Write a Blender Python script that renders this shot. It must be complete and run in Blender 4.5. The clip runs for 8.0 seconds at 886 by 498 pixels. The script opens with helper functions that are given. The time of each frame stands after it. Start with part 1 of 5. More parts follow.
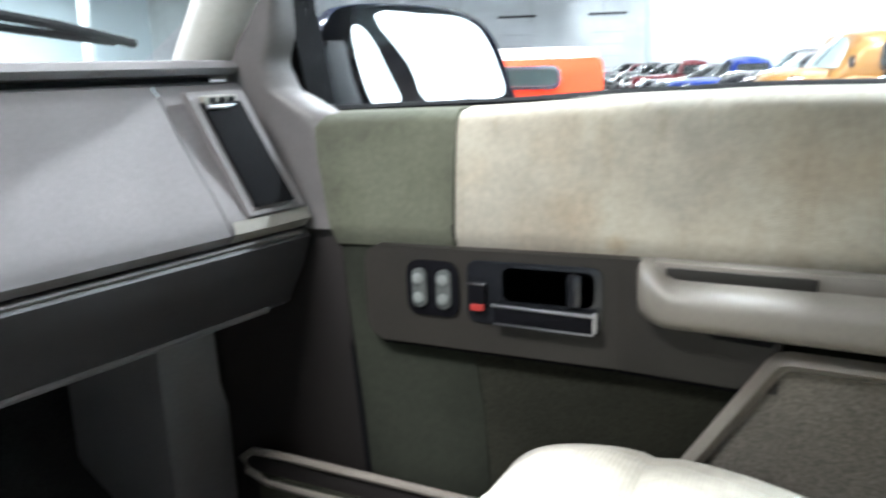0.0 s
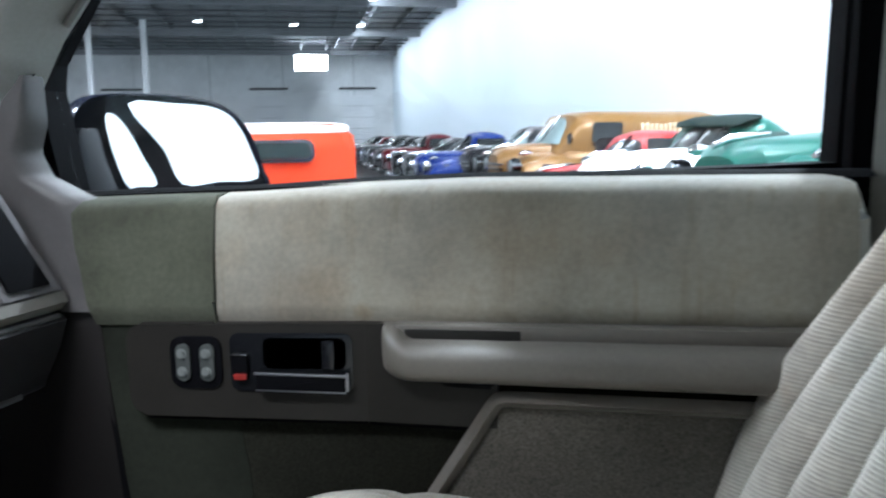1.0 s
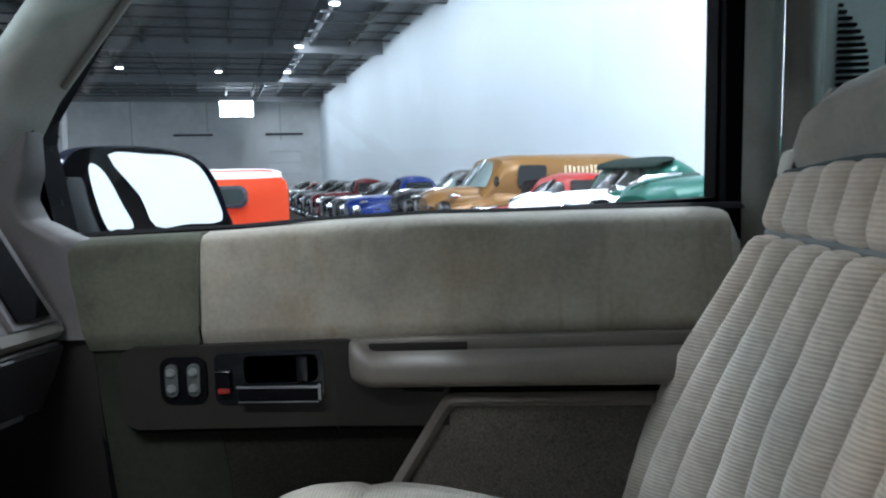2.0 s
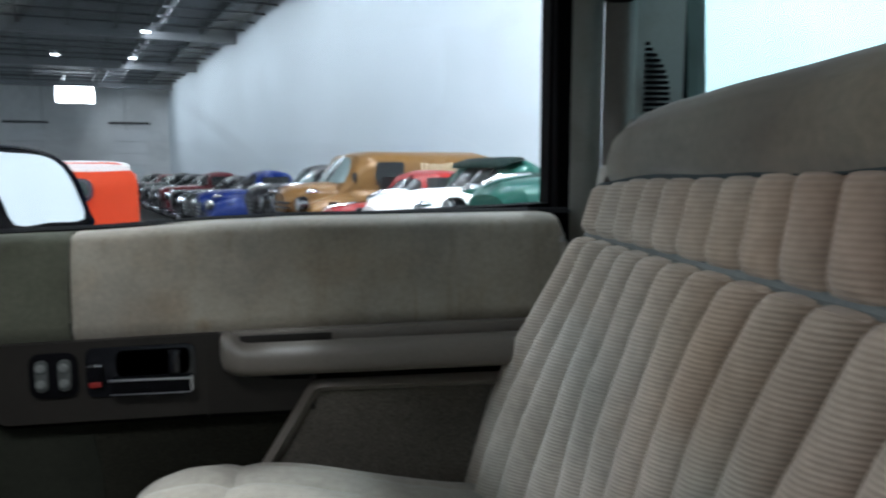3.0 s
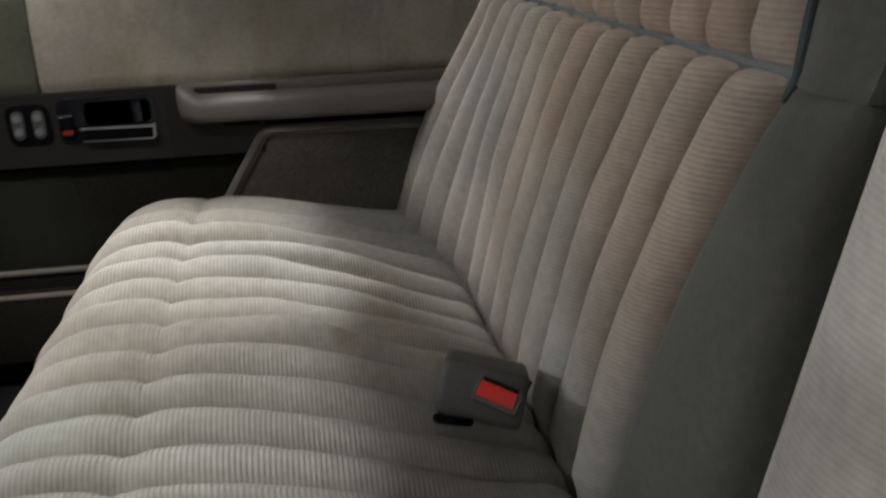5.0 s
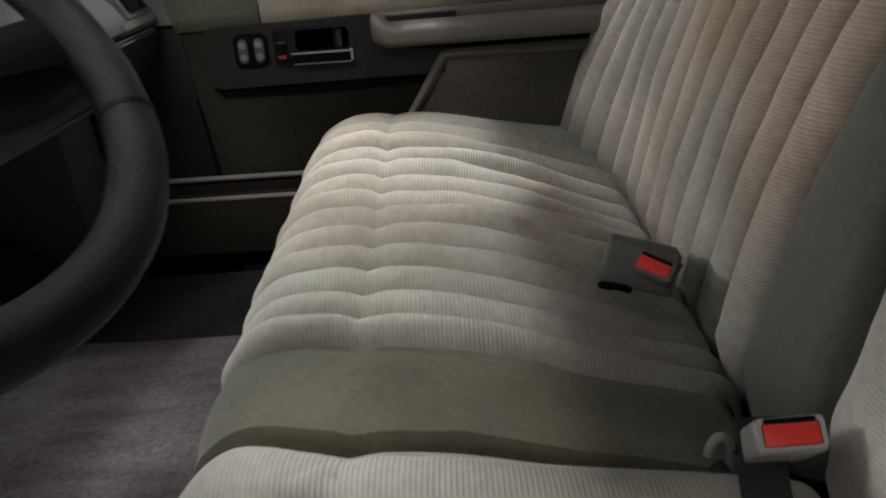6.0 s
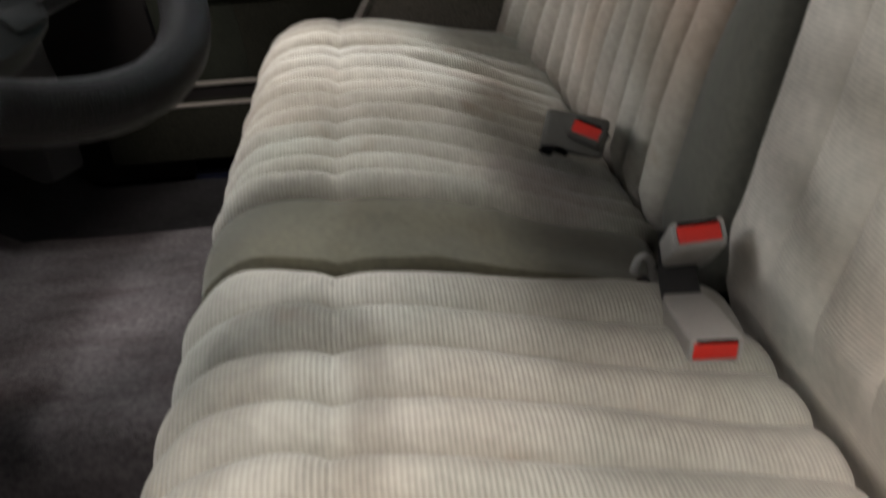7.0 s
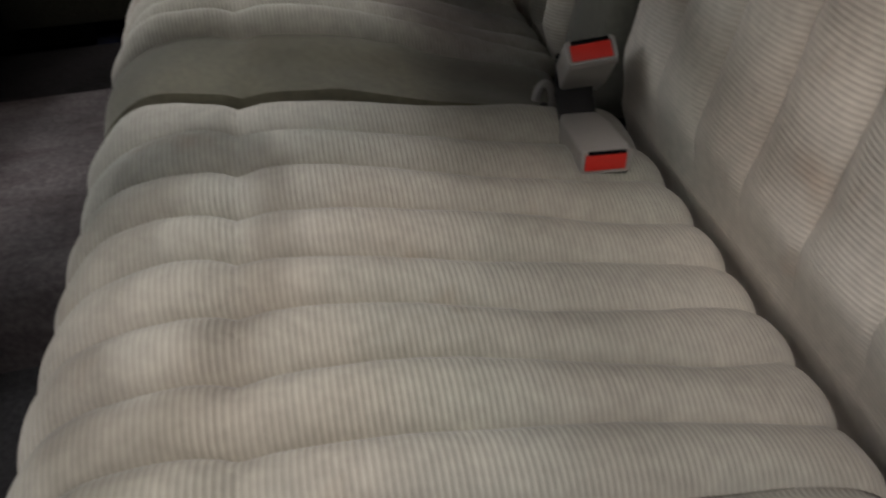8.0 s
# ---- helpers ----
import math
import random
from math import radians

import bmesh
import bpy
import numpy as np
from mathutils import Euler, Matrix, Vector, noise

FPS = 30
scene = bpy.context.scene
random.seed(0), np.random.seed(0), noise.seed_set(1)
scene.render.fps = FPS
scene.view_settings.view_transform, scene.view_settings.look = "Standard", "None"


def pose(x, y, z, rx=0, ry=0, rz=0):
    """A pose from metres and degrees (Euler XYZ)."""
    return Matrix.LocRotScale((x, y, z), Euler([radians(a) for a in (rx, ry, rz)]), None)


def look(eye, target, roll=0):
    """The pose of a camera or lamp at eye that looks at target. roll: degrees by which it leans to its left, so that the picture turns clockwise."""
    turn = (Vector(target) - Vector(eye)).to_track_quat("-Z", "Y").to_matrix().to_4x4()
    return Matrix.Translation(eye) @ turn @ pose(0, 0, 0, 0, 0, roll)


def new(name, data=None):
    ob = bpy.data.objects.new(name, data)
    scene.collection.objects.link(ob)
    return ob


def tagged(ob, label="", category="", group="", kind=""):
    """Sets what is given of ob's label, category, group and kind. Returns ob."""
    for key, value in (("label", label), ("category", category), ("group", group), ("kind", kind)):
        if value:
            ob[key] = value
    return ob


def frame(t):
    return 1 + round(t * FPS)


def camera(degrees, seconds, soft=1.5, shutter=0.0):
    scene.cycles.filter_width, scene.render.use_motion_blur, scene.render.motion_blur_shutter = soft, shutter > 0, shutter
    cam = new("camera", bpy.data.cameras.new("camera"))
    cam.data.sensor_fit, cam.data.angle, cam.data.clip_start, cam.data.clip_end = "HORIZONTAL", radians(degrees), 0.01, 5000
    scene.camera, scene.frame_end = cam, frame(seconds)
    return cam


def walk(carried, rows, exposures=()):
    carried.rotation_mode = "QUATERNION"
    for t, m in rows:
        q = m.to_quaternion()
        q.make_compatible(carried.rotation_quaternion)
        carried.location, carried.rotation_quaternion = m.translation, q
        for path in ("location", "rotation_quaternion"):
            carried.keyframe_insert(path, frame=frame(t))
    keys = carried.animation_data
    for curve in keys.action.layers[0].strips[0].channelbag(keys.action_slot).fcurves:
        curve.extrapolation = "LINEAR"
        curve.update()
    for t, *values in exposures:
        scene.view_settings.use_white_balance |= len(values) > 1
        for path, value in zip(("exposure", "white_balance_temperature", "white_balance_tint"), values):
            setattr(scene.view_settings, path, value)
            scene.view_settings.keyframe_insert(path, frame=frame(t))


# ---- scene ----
cam = camera(59.7, 8.0, 2.1, 0.5)
PATH = [
    (0, (0.489, 0.022, 1.608), (-0.393, 1.758, 1.154), -1.8),
    (0.5, (0.513, -0.012, 1.622), (-0.07, 1.865, 1.252), -1.2),
    (1, (0.533, -0.081, 1.634), (0.227, 1.874, 1.34), -1.0),
    (2.5, (0.516, -0.326, 1.636), (0.506, 1.667, 1.464), -1.6),
    (3, (0.515, -0.373, 1.652), (0.757, 1.601, 1.446), -0.7),
    (3.5, (0.518, -0.43, 1.658), (0.99, 1.495, 1.394), 0.4),
    (4, (0.508, -0.491, 1.663), (1.044, 1.377, 1.188), 0.6),
    (4.2, (0.503, -0.515, 1.666), (1.029, 1.336, 1.12), 0.5),
    (5.3, (0.524, -0.604, 1.649), (0.756, 1.191, 0.799), -1.6),
    (5.5, (0.508, -0.642, 1.658), (0.66, 1.14, 0.764), -2.4),
    (6, (0.462, -0.737, 1.676), (0.423, 1.045, 0.768), -4.2),
    (6.5, (0.429, -0.815, 1.688), (0.446, 0.961, 0.769), -3.4),
    (7, (0.41, -0.891, 1.65), (0.549, 0.81, 0.608), -2.9),
    (7.5, (0.413, -0.93, 1.628), (0.583, 0.653, 0.416), -3.6),
    (8, (0.43, -0.948, 1.617), (0.698, 0.553, 0.323), -2.3),
]
EXPOSURES = [(0.0, 1.95, 5950, 8), (0.5, 1.37, 5700, 8), (1.0, 0.9, 5550, 8), (2.5, 0.0, 5700, 8), (3.5, -0.18, 5900, 8), (4.2, -0.18, 6200, 12), (5.5, -0.25, 6450, 15), (6.0, -0.2, 6500, 15), (6.5, -0.08, 6550, 15), (7.0, -0.12, 6600, 15), (7.5, -0.42, 6650, 16), (8.0, -0.8, 6600, 16)]
walk(cam, [(t, look(eye, target, roll)) for t, eye, target, roll in PATH], EXPOSURES)

# ---- world, lights ----
world = bpy.data.worlds.new("hall_air")
scene.world = world
world.use_nodes = True
world.node_tree.nodes["Background"].inputs[0].default_value = (0.75, 0.88, 1.0, 1)
world.node_tree.nodes["Background"].inputs[1].default_value = 0.05

# the hall is turned against the truck: a runs along the long white wall, b towards it
HALL = radians(19.5)


def hall(a, b, z=0.0):
    return Vector((-math.sin(HALL) * a + math.cos(HALL) * b, math.cos(HALL) * a + math.sin(HALL) * b, z))


def hall_pose(a, b, z=0.0, turn=0.0):
    p = hall(a, b, z)
    return pose(p.x, p.y, p.z, 0, 0, 19.5 + turn)


# lamps added under the roof, not seen there: (a, b, z, size across, size along, watts); tubes along the white wall are
# turned to wash it
ADDED_LAMPS = [(la, 4.4, 8.1, 0.12, 10.4, lw) for la, lw in ((-13.4, 340.0), (9.4, 590.0), (20.8, 380.0), (32.2, 300.0), (43.6, 300.0))] + [(55.0, 3.6, 8.1, 0.12, 9.0, 320.0), (-3.5, 6.6, 7.6, 0.8, 10.0, 360.0)]
ADDED_LAMPS += [(la, lb, 7.6, 1.0, 6.0, 700.0) for la in (18, 32, 46) for lb in (-22, -13)] + [(-14, lb, 7.6, 1.0, 6.0, 120.0) for lb in (-22, -13)]
# single unseen lamps near the truck, placed from shadow edges and as fill: three ahead of it, two on the driver's side,
# three over the parked row
ADDED_LAMPS += [(1.88, -1.41, 7.6, 0.45, 0.45, 280.0), (2.9, -6.6, 7.6, 1.6, 1.6, 200.0), (5.1, -12.9, 7.6, 2.5, 2.5, 2000.0)]
ADDED_LAMPS += [(-3.75, -2.3, 7.6, 4.0, 1.2, 640.0), (4.5, 3.0, 7.6, 1.0, 6.0, 60.0), (4.6, 5.0, 7.6, 0.4, 0.4, 800.0), (5.2, 0.25, 7.6, 1.2, 1.2, 370.0), (-11.9, -5.3, 7.6, 2.0, 4.0, 250.0)]
for la, lb, lz, wide, long_, watts in ADDED_LAMPS:
    light = bpy.data.lights.new("added_light", "AREA")
    light.shape, light.size, light.size_y = "RECTANGLE", wide, long_
    light.energy = watts
    light.color = (1.0, 0.95, 0.90) if la == -3.75 else (0.96, 1.0, 1.0)
    lo = new("added_light", light)
    lo.matrix_world = hall_pose(la, lb, lz) @ pose(0, 0, 0, 0, -40 if lz > 8 else 0, 0)


# ---- materials ----
def mat(name, color, rough=0.6, metal=0.0, grain=60.0, vary=0.25, stain=3.0, stain_amount=0.15, bump=0.15, bump_scale=None, coat=0.0, sheen=0.0, spread=0.0, spec=0.5):
    """Plain surface with fine grain, broad stains and a bump."""
    m = bpy.data.materials.new(name)
    m.use_nodes = True
    t = m.node_tree
    b = t.nodes["Principled BSDF"]
    co = t.nodes.new("ShaderNodeTexCoord")
    n1 = t.nodes.new("ShaderNodeTexNoise")
    n1.inputs["Scale"].default_value, n1.inputs["Detail"].default_value = grain, 4
    n2 = t.nodes.new("ShaderNodeTexNoise")
    n2.inputs["Scale"].default_value, n2.inputs["Detail"].default_value = stain, 5
    t.links.new(co.outputs["Object"], n1.inputs["Vector"])
    t.links.new(co.outputs["Object"], n2.inputs["Vector"])
    r1 = t.nodes.new("ShaderNodeMapRange")
    r1.inputs["From Min"].default_value, r1.inputs["From Max"].default_value = 0.3, 0.7
    r1.inputs["To Min"].default_value, r1.inputs["To Max"].default_value = 1 - vary, 1 + vary
    r2 = t.nodes.new("ShaderNodeMapRange")
    r2.inputs["From Min"].default_value, r2.inputs["From Max"].default_value = 0.35, 0.65
    r2.inputs["To Min"].default_value, r2.inputs["To Max"].default_value = 1 - stain_amount, 1 + stain_amount
    t.links.new(n1.outputs["Fac"], r1.inputs["Value"])
    t.links.new(n2.outputs["Fac"], r2.inputs["Value"])
    mul = t.nodes.new("ShaderNodeMath")
    mul.operation = "MULTIPLY"
    t.links.new(r1.outputs[0], mul.inputs[0])
    t.links.new(r2.outputs[0], mul.inputs[1])
    fac = mul.outputs[0]
    if spread:
        info = t.nodes.new("ShaderNodeObjectInfo")
        r3 = t.nodes.new("ShaderNodeMapRange")
        r3.inputs["To Min"].default_value, r3.inputs["To Max"].default_value = 1 - spread, 1 + spread
        t.links.new(info.outputs["Random"], r3.inputs["Value"])
        mul2 = t.nodes.new("ShaderNodeMath")
        mul2.operation = "MULTIPLY"
        t.links.new(fac, mul2.inputs[0])
        t.links.new(r3.outputs[0], mul2.inputs[1])
        fac = mul2.outputs[0]
    sc = t.nodes.new("ShaderNodeVectorMath")
    sc.operation = "SCALE"
    sc.inputs[0].default_value = color
    t.links.new(fac, sc.inputs["Scale"])
    t.links.new(sc.outputs[0], b.inputs["Base Color"])
    b.inputs["Roughness"].default_value = rough
    b.inputs["Metallic"].default_value = metal
    b.inputs["Specular IOR Level"].default_value = spec
    b.inputs["Coat Weight"].default_value = coat
    b.inputs["Coat Roughness"].default_value = 0.04
    b.inputs["Sheen Weight"].default_value = sheen
    b.inputs["Sheen Roughness"].default_value = 0.5
    if bump:
        bp = t.nodes.new("ShaderNodeBump")
        bp.inputs["Strength"].default_value = bump
        bp.inputs["Distance"].default_value = 0.002
        n3 = t.nodes.new("ShaderNodeTexNoise")
        n3.inputs["Scale"].default_value, n3.inputs["Detail"].default_value = bump_scale or grain * 3, 3
        t.links.new(co.outputs["Object"], n3.inputs["Vector"])
        t.links.new(n3.outputs["Fac"], bp.inputs["Height"])
        t.links.new(bp.outputs[0], b.inputs["Normal"])
    return m


def corduroy(name, color, axis, period=0.0046, depth=0.0009, rust=(1.02, 0.86, 0.76), furrow=0.87):
    """Ribbed velour: fine raised ribs that repeat along one axis, with worn and stained patches."""
    m = mat(name, color, 0.9, 0.0, 90, 0.10, 5.0, 0.16, 0, sheen=0.15)
    t = m.node_tree
    b = t.nodes["Principled BSDF"]
    co = t.nodes["Texture Coordinate"]
    wave = t.nodes.new("ShaderNodeTexWave")
    wave.wave_type, wave.bands_direction = "BANDS", axis
    wave.inputs["Scale"].default_value = math.pi / 10 / period
    wave.inputs["Distortion"].default_value = 0.7
    wave.inputs["Detail"].default_value = 2
    wave.inputs["Detail Scale"].default_value = 0.25
    t.links.new(co.outputs["Object"], wave.inputs["Vector"])
    fuzz = t.nodes.new("ShaderNodeTexNoise")
    fuzz.inputs["Scale"].default_value = 700
    t.links.new(co.outputs["Object"], fuzz.inputs["Vector"])
    add = t.nodes.new("ShaderNodeMath")
    add.operation = "MULTIPLY_ADD"
    add.inputs[1].default_value = 0.35
    t.links.new(fuzz.outputs["Fac"], add.inputs[0])
    t.links.new(wave.outputs["Fac"], add.inputs[2])
    bp = t.nodes.new("ShaderNodeBump")
    bp.inputs["Strength"].default_value = 0.6
    bp.inputs["Distance"].default_value = depth
    t.links.new(add.outputs[0], bp.inputs["Height"])
    t.links.new(bp.outputs[0], b.inputs["Normal"])
    # the furrows are coloured a little darker than the crests
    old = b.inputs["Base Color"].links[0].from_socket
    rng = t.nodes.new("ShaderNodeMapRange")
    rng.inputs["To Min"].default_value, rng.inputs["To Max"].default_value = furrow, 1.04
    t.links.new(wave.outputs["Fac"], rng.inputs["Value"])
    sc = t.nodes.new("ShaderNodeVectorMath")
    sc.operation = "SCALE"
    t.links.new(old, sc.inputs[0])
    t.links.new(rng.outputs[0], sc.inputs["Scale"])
    # broad drift of hue, and small brown spills
    last = sc.outputs[0]
    for scale, low, high, tint, seed in ((2.6, 0.45, 0.70, rust, 3.0), (3.4, 0.50, 0.72, (0.86, 0.93, 0.93), 9.0), (11.0, 0.62, 0.72, (0.88, 0.81, 0.76), 5.0)):
        n = t.nodes.new("ShaderNodeTexNoise")
        n.noise_dimensions = "4D"
        n.inputs["W"].default_value = seed
        n.inputs["Scale"].default_value, n.inputs["Detail"].default_value = scale, 3
        t.links.new(co.outputs["Object"], n.inputs["Vector"])
        r = t.nodes.new("ShaderNodeMapRange")
        r.inputs["From Min"].default_value, r.inputs["From Max"].default_value = low, high
        t.links.new(n.outputs["Fac"], r.inputs["Value"])
        mx = t.nodes.new("ShaderNodeMix")
        mx.data_type, mx.blend_type = "RGBA", "MULTIPLY"
        mx.inputs["B"].default_value = (*tint, 1)
        t.links.new(r.outputs[0], mx.inputs["Factor"])
        t.links.new(last, mx.inputs["A"])
        last = mx.outputs["Result"]
    t.links.new(last, b.inputs["Base Color"])
    return m


def stained(m, scale, low, high, tint, seed, stretch=(1, 1, 1)):
    """Multiply blotches of another tint over a material's colour."""
    t = m.node_tree
    b = t.nodes["Principled BSDF"]
    mp = t.nodes.new("ShaderNodeMapping")
    mp.inputs["Scale"].default_value = stretch
    t.links.new(t.nodes["Texture Coordinate"].outputs["Object"], mp.inputs["Vector"])
    n = t.nodes.new("ShaderNodeTexNoise")
    n.noise_dimensions = "4D"
    n.inputs["W"].default_value = seed
    n.inputs["Scale"].default_value, n.inputs["Detail"].default_value = scale, 4
    t.links.new(mp.outputs[0], n.inputs["Vector"])
    r = t.nodes.new("ShaderNodeMapRange")
    r.inputs["From Min"].default_value, r.inputs["From Max"].default_value = low, high
    t.links.new(n.outputs["Fac"], r.inputs["Value"])
    mx = t.nodes.new("ShaderNodeMix")
    mx.data_type, mx.blend_type = "RGBA", "MULTIPLY"
    mx.inputs["B"].default_value = (*tint, 1)
    t.links.new(r.outputs[0], mx.inputs["Factor"])
    t.links.new(b.inputs["Base Color"].links[0].from_socket, mx.inputs["A"])
    t.links.new(mx.outputs["Result"], b.inputs["Base Color"])
    return m


def patch(m, centre, radius, tint, ragged=0.5):
    """One ragged spot of its own tint, at a place on the cloth."""
    t = m.node_tree
    b = t.nodes["Principled BSDF"]
    co = t.nodes["Texture Coordinate"].outputs["Object"]
    n = t.nodes.new("ShaderNodeTexNoise")
    n.inputs["Scale"].default_value, n.inputs["Detail"].default_value = 2.2 / radius, 4
    t.links.new(co, n.inputs["Vector"])
    off = t.nodes.new("ShaderNodeVectorMath")
    off.operation = "DISTANCE"
    off.inputs[1].default_value = centre
    t.links.new(co, off.inputs[0])
    add = t.nodes.new("ShaderNodeMath")
    add.operation = "MULTIPLY_ADD"
    add.inputs[1].default_value = ragged * radius * 2
    t.links.new(n.outputs["Fac"], add.inputs[0])
    t.links.new(off.outputs["Value"], add.inputs[2])
    r = t.nodes.new("ShaderNodeMapRange")
    r.inputs["From Min"].default_value, r.inputs["From Max"].default_value = radius * (0.6 + ragged), radius * (1.3 + ragged)
    r.inputs["To Min"].default_value, r.inputs["To Max"].default_value = 1.0, 0.0
    t.links.new(add.outputs[0], r.inputs["Value"])
    mx = t.nodes.new("ShaderNodeMix")
    mx.data_type, mx.blend_type = "RGBA", "MULTIPLY"
    mx.inputs["B"].default_value = (*tint, 1)
    t.links.new(r.outputs[0], mx.inputs["Factor"])
    t.links.new(b.inputs["Base Color"].links[0].from_socket, mx.inputs["A"])
    t.links.new(mx.outputs["Result"], b.inputs["Base Color"])


def clear_glass(name, tint=(1, 1, 1)):
    m = bpy.data.materials.new(name)
    m.use_nodes = True
    t = m.node_tree
    t.nodes.remove(t.nodes["Principled BSDF"])
    out = t.nodes["Material Output"]
    tr, gl, mx = (t.nodes.new(k) for k in ("ShaderNodeBsdfTransparent", "ShaderNodeBsdfGlossy", "ShaderNodeMixShader"))
    tr.inputs[0].default_value = (*tint, 1)
    gl.inputs["Roughness"].default_value = 0.01
    mx.inputs[0].default_value = 0.05
    t.links.new(tr.outputs[0], mx.inputs[1])
    t.links.new(gl.outputs[0], mx.inputs[2])
    t.links.new(mx.outputs[0], out.inputs[0])
    return m


def glow(name, color, strength):
    m = bpy.data.materials.new(name)
    m.use_nodes = True
    b = m.node_tree.nodes["Principled BSDF"]
    b.inputs["Base Color"].default_value = (0.8, 0.8, 0.8, 1)
    b.inputs["Emission Color"].default_value = (*color, 1)
    b.inputs["Emission Strength"].default_value = strength
    return m


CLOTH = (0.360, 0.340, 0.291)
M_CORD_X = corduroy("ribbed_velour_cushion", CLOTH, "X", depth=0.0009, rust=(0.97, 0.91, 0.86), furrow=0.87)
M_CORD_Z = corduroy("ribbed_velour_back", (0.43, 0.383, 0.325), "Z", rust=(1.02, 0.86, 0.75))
# driver back: velour lightened to carry the light and sheen on it
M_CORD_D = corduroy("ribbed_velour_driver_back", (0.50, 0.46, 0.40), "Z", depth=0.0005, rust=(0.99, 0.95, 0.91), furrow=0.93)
M_VELOUR = mat("plain_velour", (0.130, 0.120, 0.094), 0.92, 0, 120, 0.16, 7, 0.25, 0.25, 500, sheen=0.4)
# one cloth in two tones: bolsters darkened for shade, band lighter where lit
M_BOLSTER = mat("shaded_olive_velour", (0.060, 0.058, 0.044), 0.92, 0, 120, 0.16, 7, 0.22, 0.25, 500, sheen=0.3)
M_BAND = mat("olive_velour", (0.092, 0.087, 0.058), 0.92, 0, 120, 0.16, 7, 0.22, 0.25, 500, sheen=0.3)
M_TRIM_CLOTH = mat("door_cloth", (0.262, 0.243, 0.199), 0.92, 0, 140, 0.10, 6, 0.22, 0.25, 600, sheen=0.3)
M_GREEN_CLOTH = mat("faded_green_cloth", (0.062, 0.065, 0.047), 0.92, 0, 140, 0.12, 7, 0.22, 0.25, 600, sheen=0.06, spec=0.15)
# darker copy of the green cloth, for its shaded lower part
M_GREEN_SHADE = mat("shaded_green_cloth", (0.0145, 0.0158, 0.0118), 0.95, 0, 140, 0.12, 7, 0.22, 0.25, 600, spec=0.08)
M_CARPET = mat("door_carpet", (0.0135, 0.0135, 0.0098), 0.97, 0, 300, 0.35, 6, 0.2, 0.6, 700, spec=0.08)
M_POCKET = mat("pocket_carpet", (0.100, 0.091, 0.077), 0.97, 0, 300, 0.35, 6, 0.15, 0.6, 700, spec=0.2)
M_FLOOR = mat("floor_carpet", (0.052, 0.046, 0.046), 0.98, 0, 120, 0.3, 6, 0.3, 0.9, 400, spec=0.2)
# floor carpet again, with the unlit footwell's shade put into its colour
M_FLOOR_SHADE = mat("shaded_floor_carpet", (0.018, 0.0175, 0.018), 0.98, 0, 160, 0.3, 6, 0.25, 0.8, 400, spec=0.08)
M_VINYL = mat("taupe_vinyl", (0.138, 0.123, 0.104), 0.40, 0, 200, 0.06, 4, 0.08, 0.25, 900)
M_DASH = mat("grey_dash_vinyl", (0.090, 0.084, 0.085), 0.62, 0, 200, 0.06, 4, 0.10, 0.3, 900, spec=0.10)
M_DASH_LIGHT = mat("cream_vent_surround", (0.135, 0.125, 0.108), 0.55, 0, 200, 0.06, 4, 0.08, 0.2, 900)
M_DASH_DARK = mat("dark_lower_dash", (0.023, 0.0215, 0.023), 0.55, 0, 200, 0.08, 4, 0.12, 0.3, 900, spec=0.3)
M_KICK = mat("brown_kick_panel", (0.010, 0.0085, 0.008), 0.6, 0, 200, 0.1, 4, 0.15, 0.3, 700, spec=0.15)
M_BEZEL = mat("taupe_bezel_plastic", (0.0165, 0.0148, 0.0125), 0.5, 0, 300, 0.08, 5, 0.15, 0.2, 1200, spec=0.22)
M_PILLAR = mat("pillar_plastic", (0.25, 0.246, 0.226), 0.5, 0, 200, 0.05, 4, 0.1, 0.2, 900)
M_CORNER = mat("corner_plastic", (0.060, 0.055, 0.054), 0.5, 0, 200, 0.06, 9, 0.18, 0.2, 900)
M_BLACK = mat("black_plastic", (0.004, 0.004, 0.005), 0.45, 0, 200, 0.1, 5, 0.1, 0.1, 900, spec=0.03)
M_BLOWER = mat("grey_housing_plastic", (0.085, 0.08, 0.08), 0.6, 0, 200, 0.08, 6, 0.12, 0.2, 700)
M_RUBBER = mat("black_rubber", (0.0025, 0.0025, 0.003), 0.8, 0, 200, 0.1, 5, 0.15, 0.2, 700, spec=0.05)
M_WHEEL = mat("steering_vinyl", (0.0066, 0.0056, 0.0056), 0.42, 0, 220, 0.15, 6, 0.2, 0.7, 700, spec=0.10)
M_SPOKE = mat("dark_spoke_vinyl", (0.0045, 0.0038, 0.0038), 0.55, 0, 220, 0.1, 6, 0.15, 0.35, 900, spec=0.03)
M_WHEEL_GREY = mat("steering_grey_vinyl", (0.009, 0.010, 0.010), 0.55, 0, 220, 0.08, 6, 0.12, 0.3, 900, spec=0.12)
M_CHROME = mat("chrome", (0.82, 0.82, 0.83), 0.12, 1.0, 50, 0.03, 8, 0.06, 0)
# car chrome darkened in colour for the dim hall its noses face
M_CAR_CHROME = mat("darkened_chrome", (0.13, 0.134, 0.14), 0.08, 1.0, 12, 0.2, 5, 0.25, 0)
M_DULL_CHROME = mat("dull_chrome", (0.45, 0.45, 0.46), 0.28, 1.0, 200, 0.08, 8, 0.1, 0)
# dimples are paler and glossier than their rockers
M_DIMPLE = mat("glossy_switch_dimple", (0.15, 0.16, 0.155), 0.16, 0, 200, 0.05, 8, 0.08, 0)
M_SWITCH = mat("grey_rocker", (0.058, 0.063, 0.061), 0.25, 0, 200, 0.05, 8, 0.08, 0)
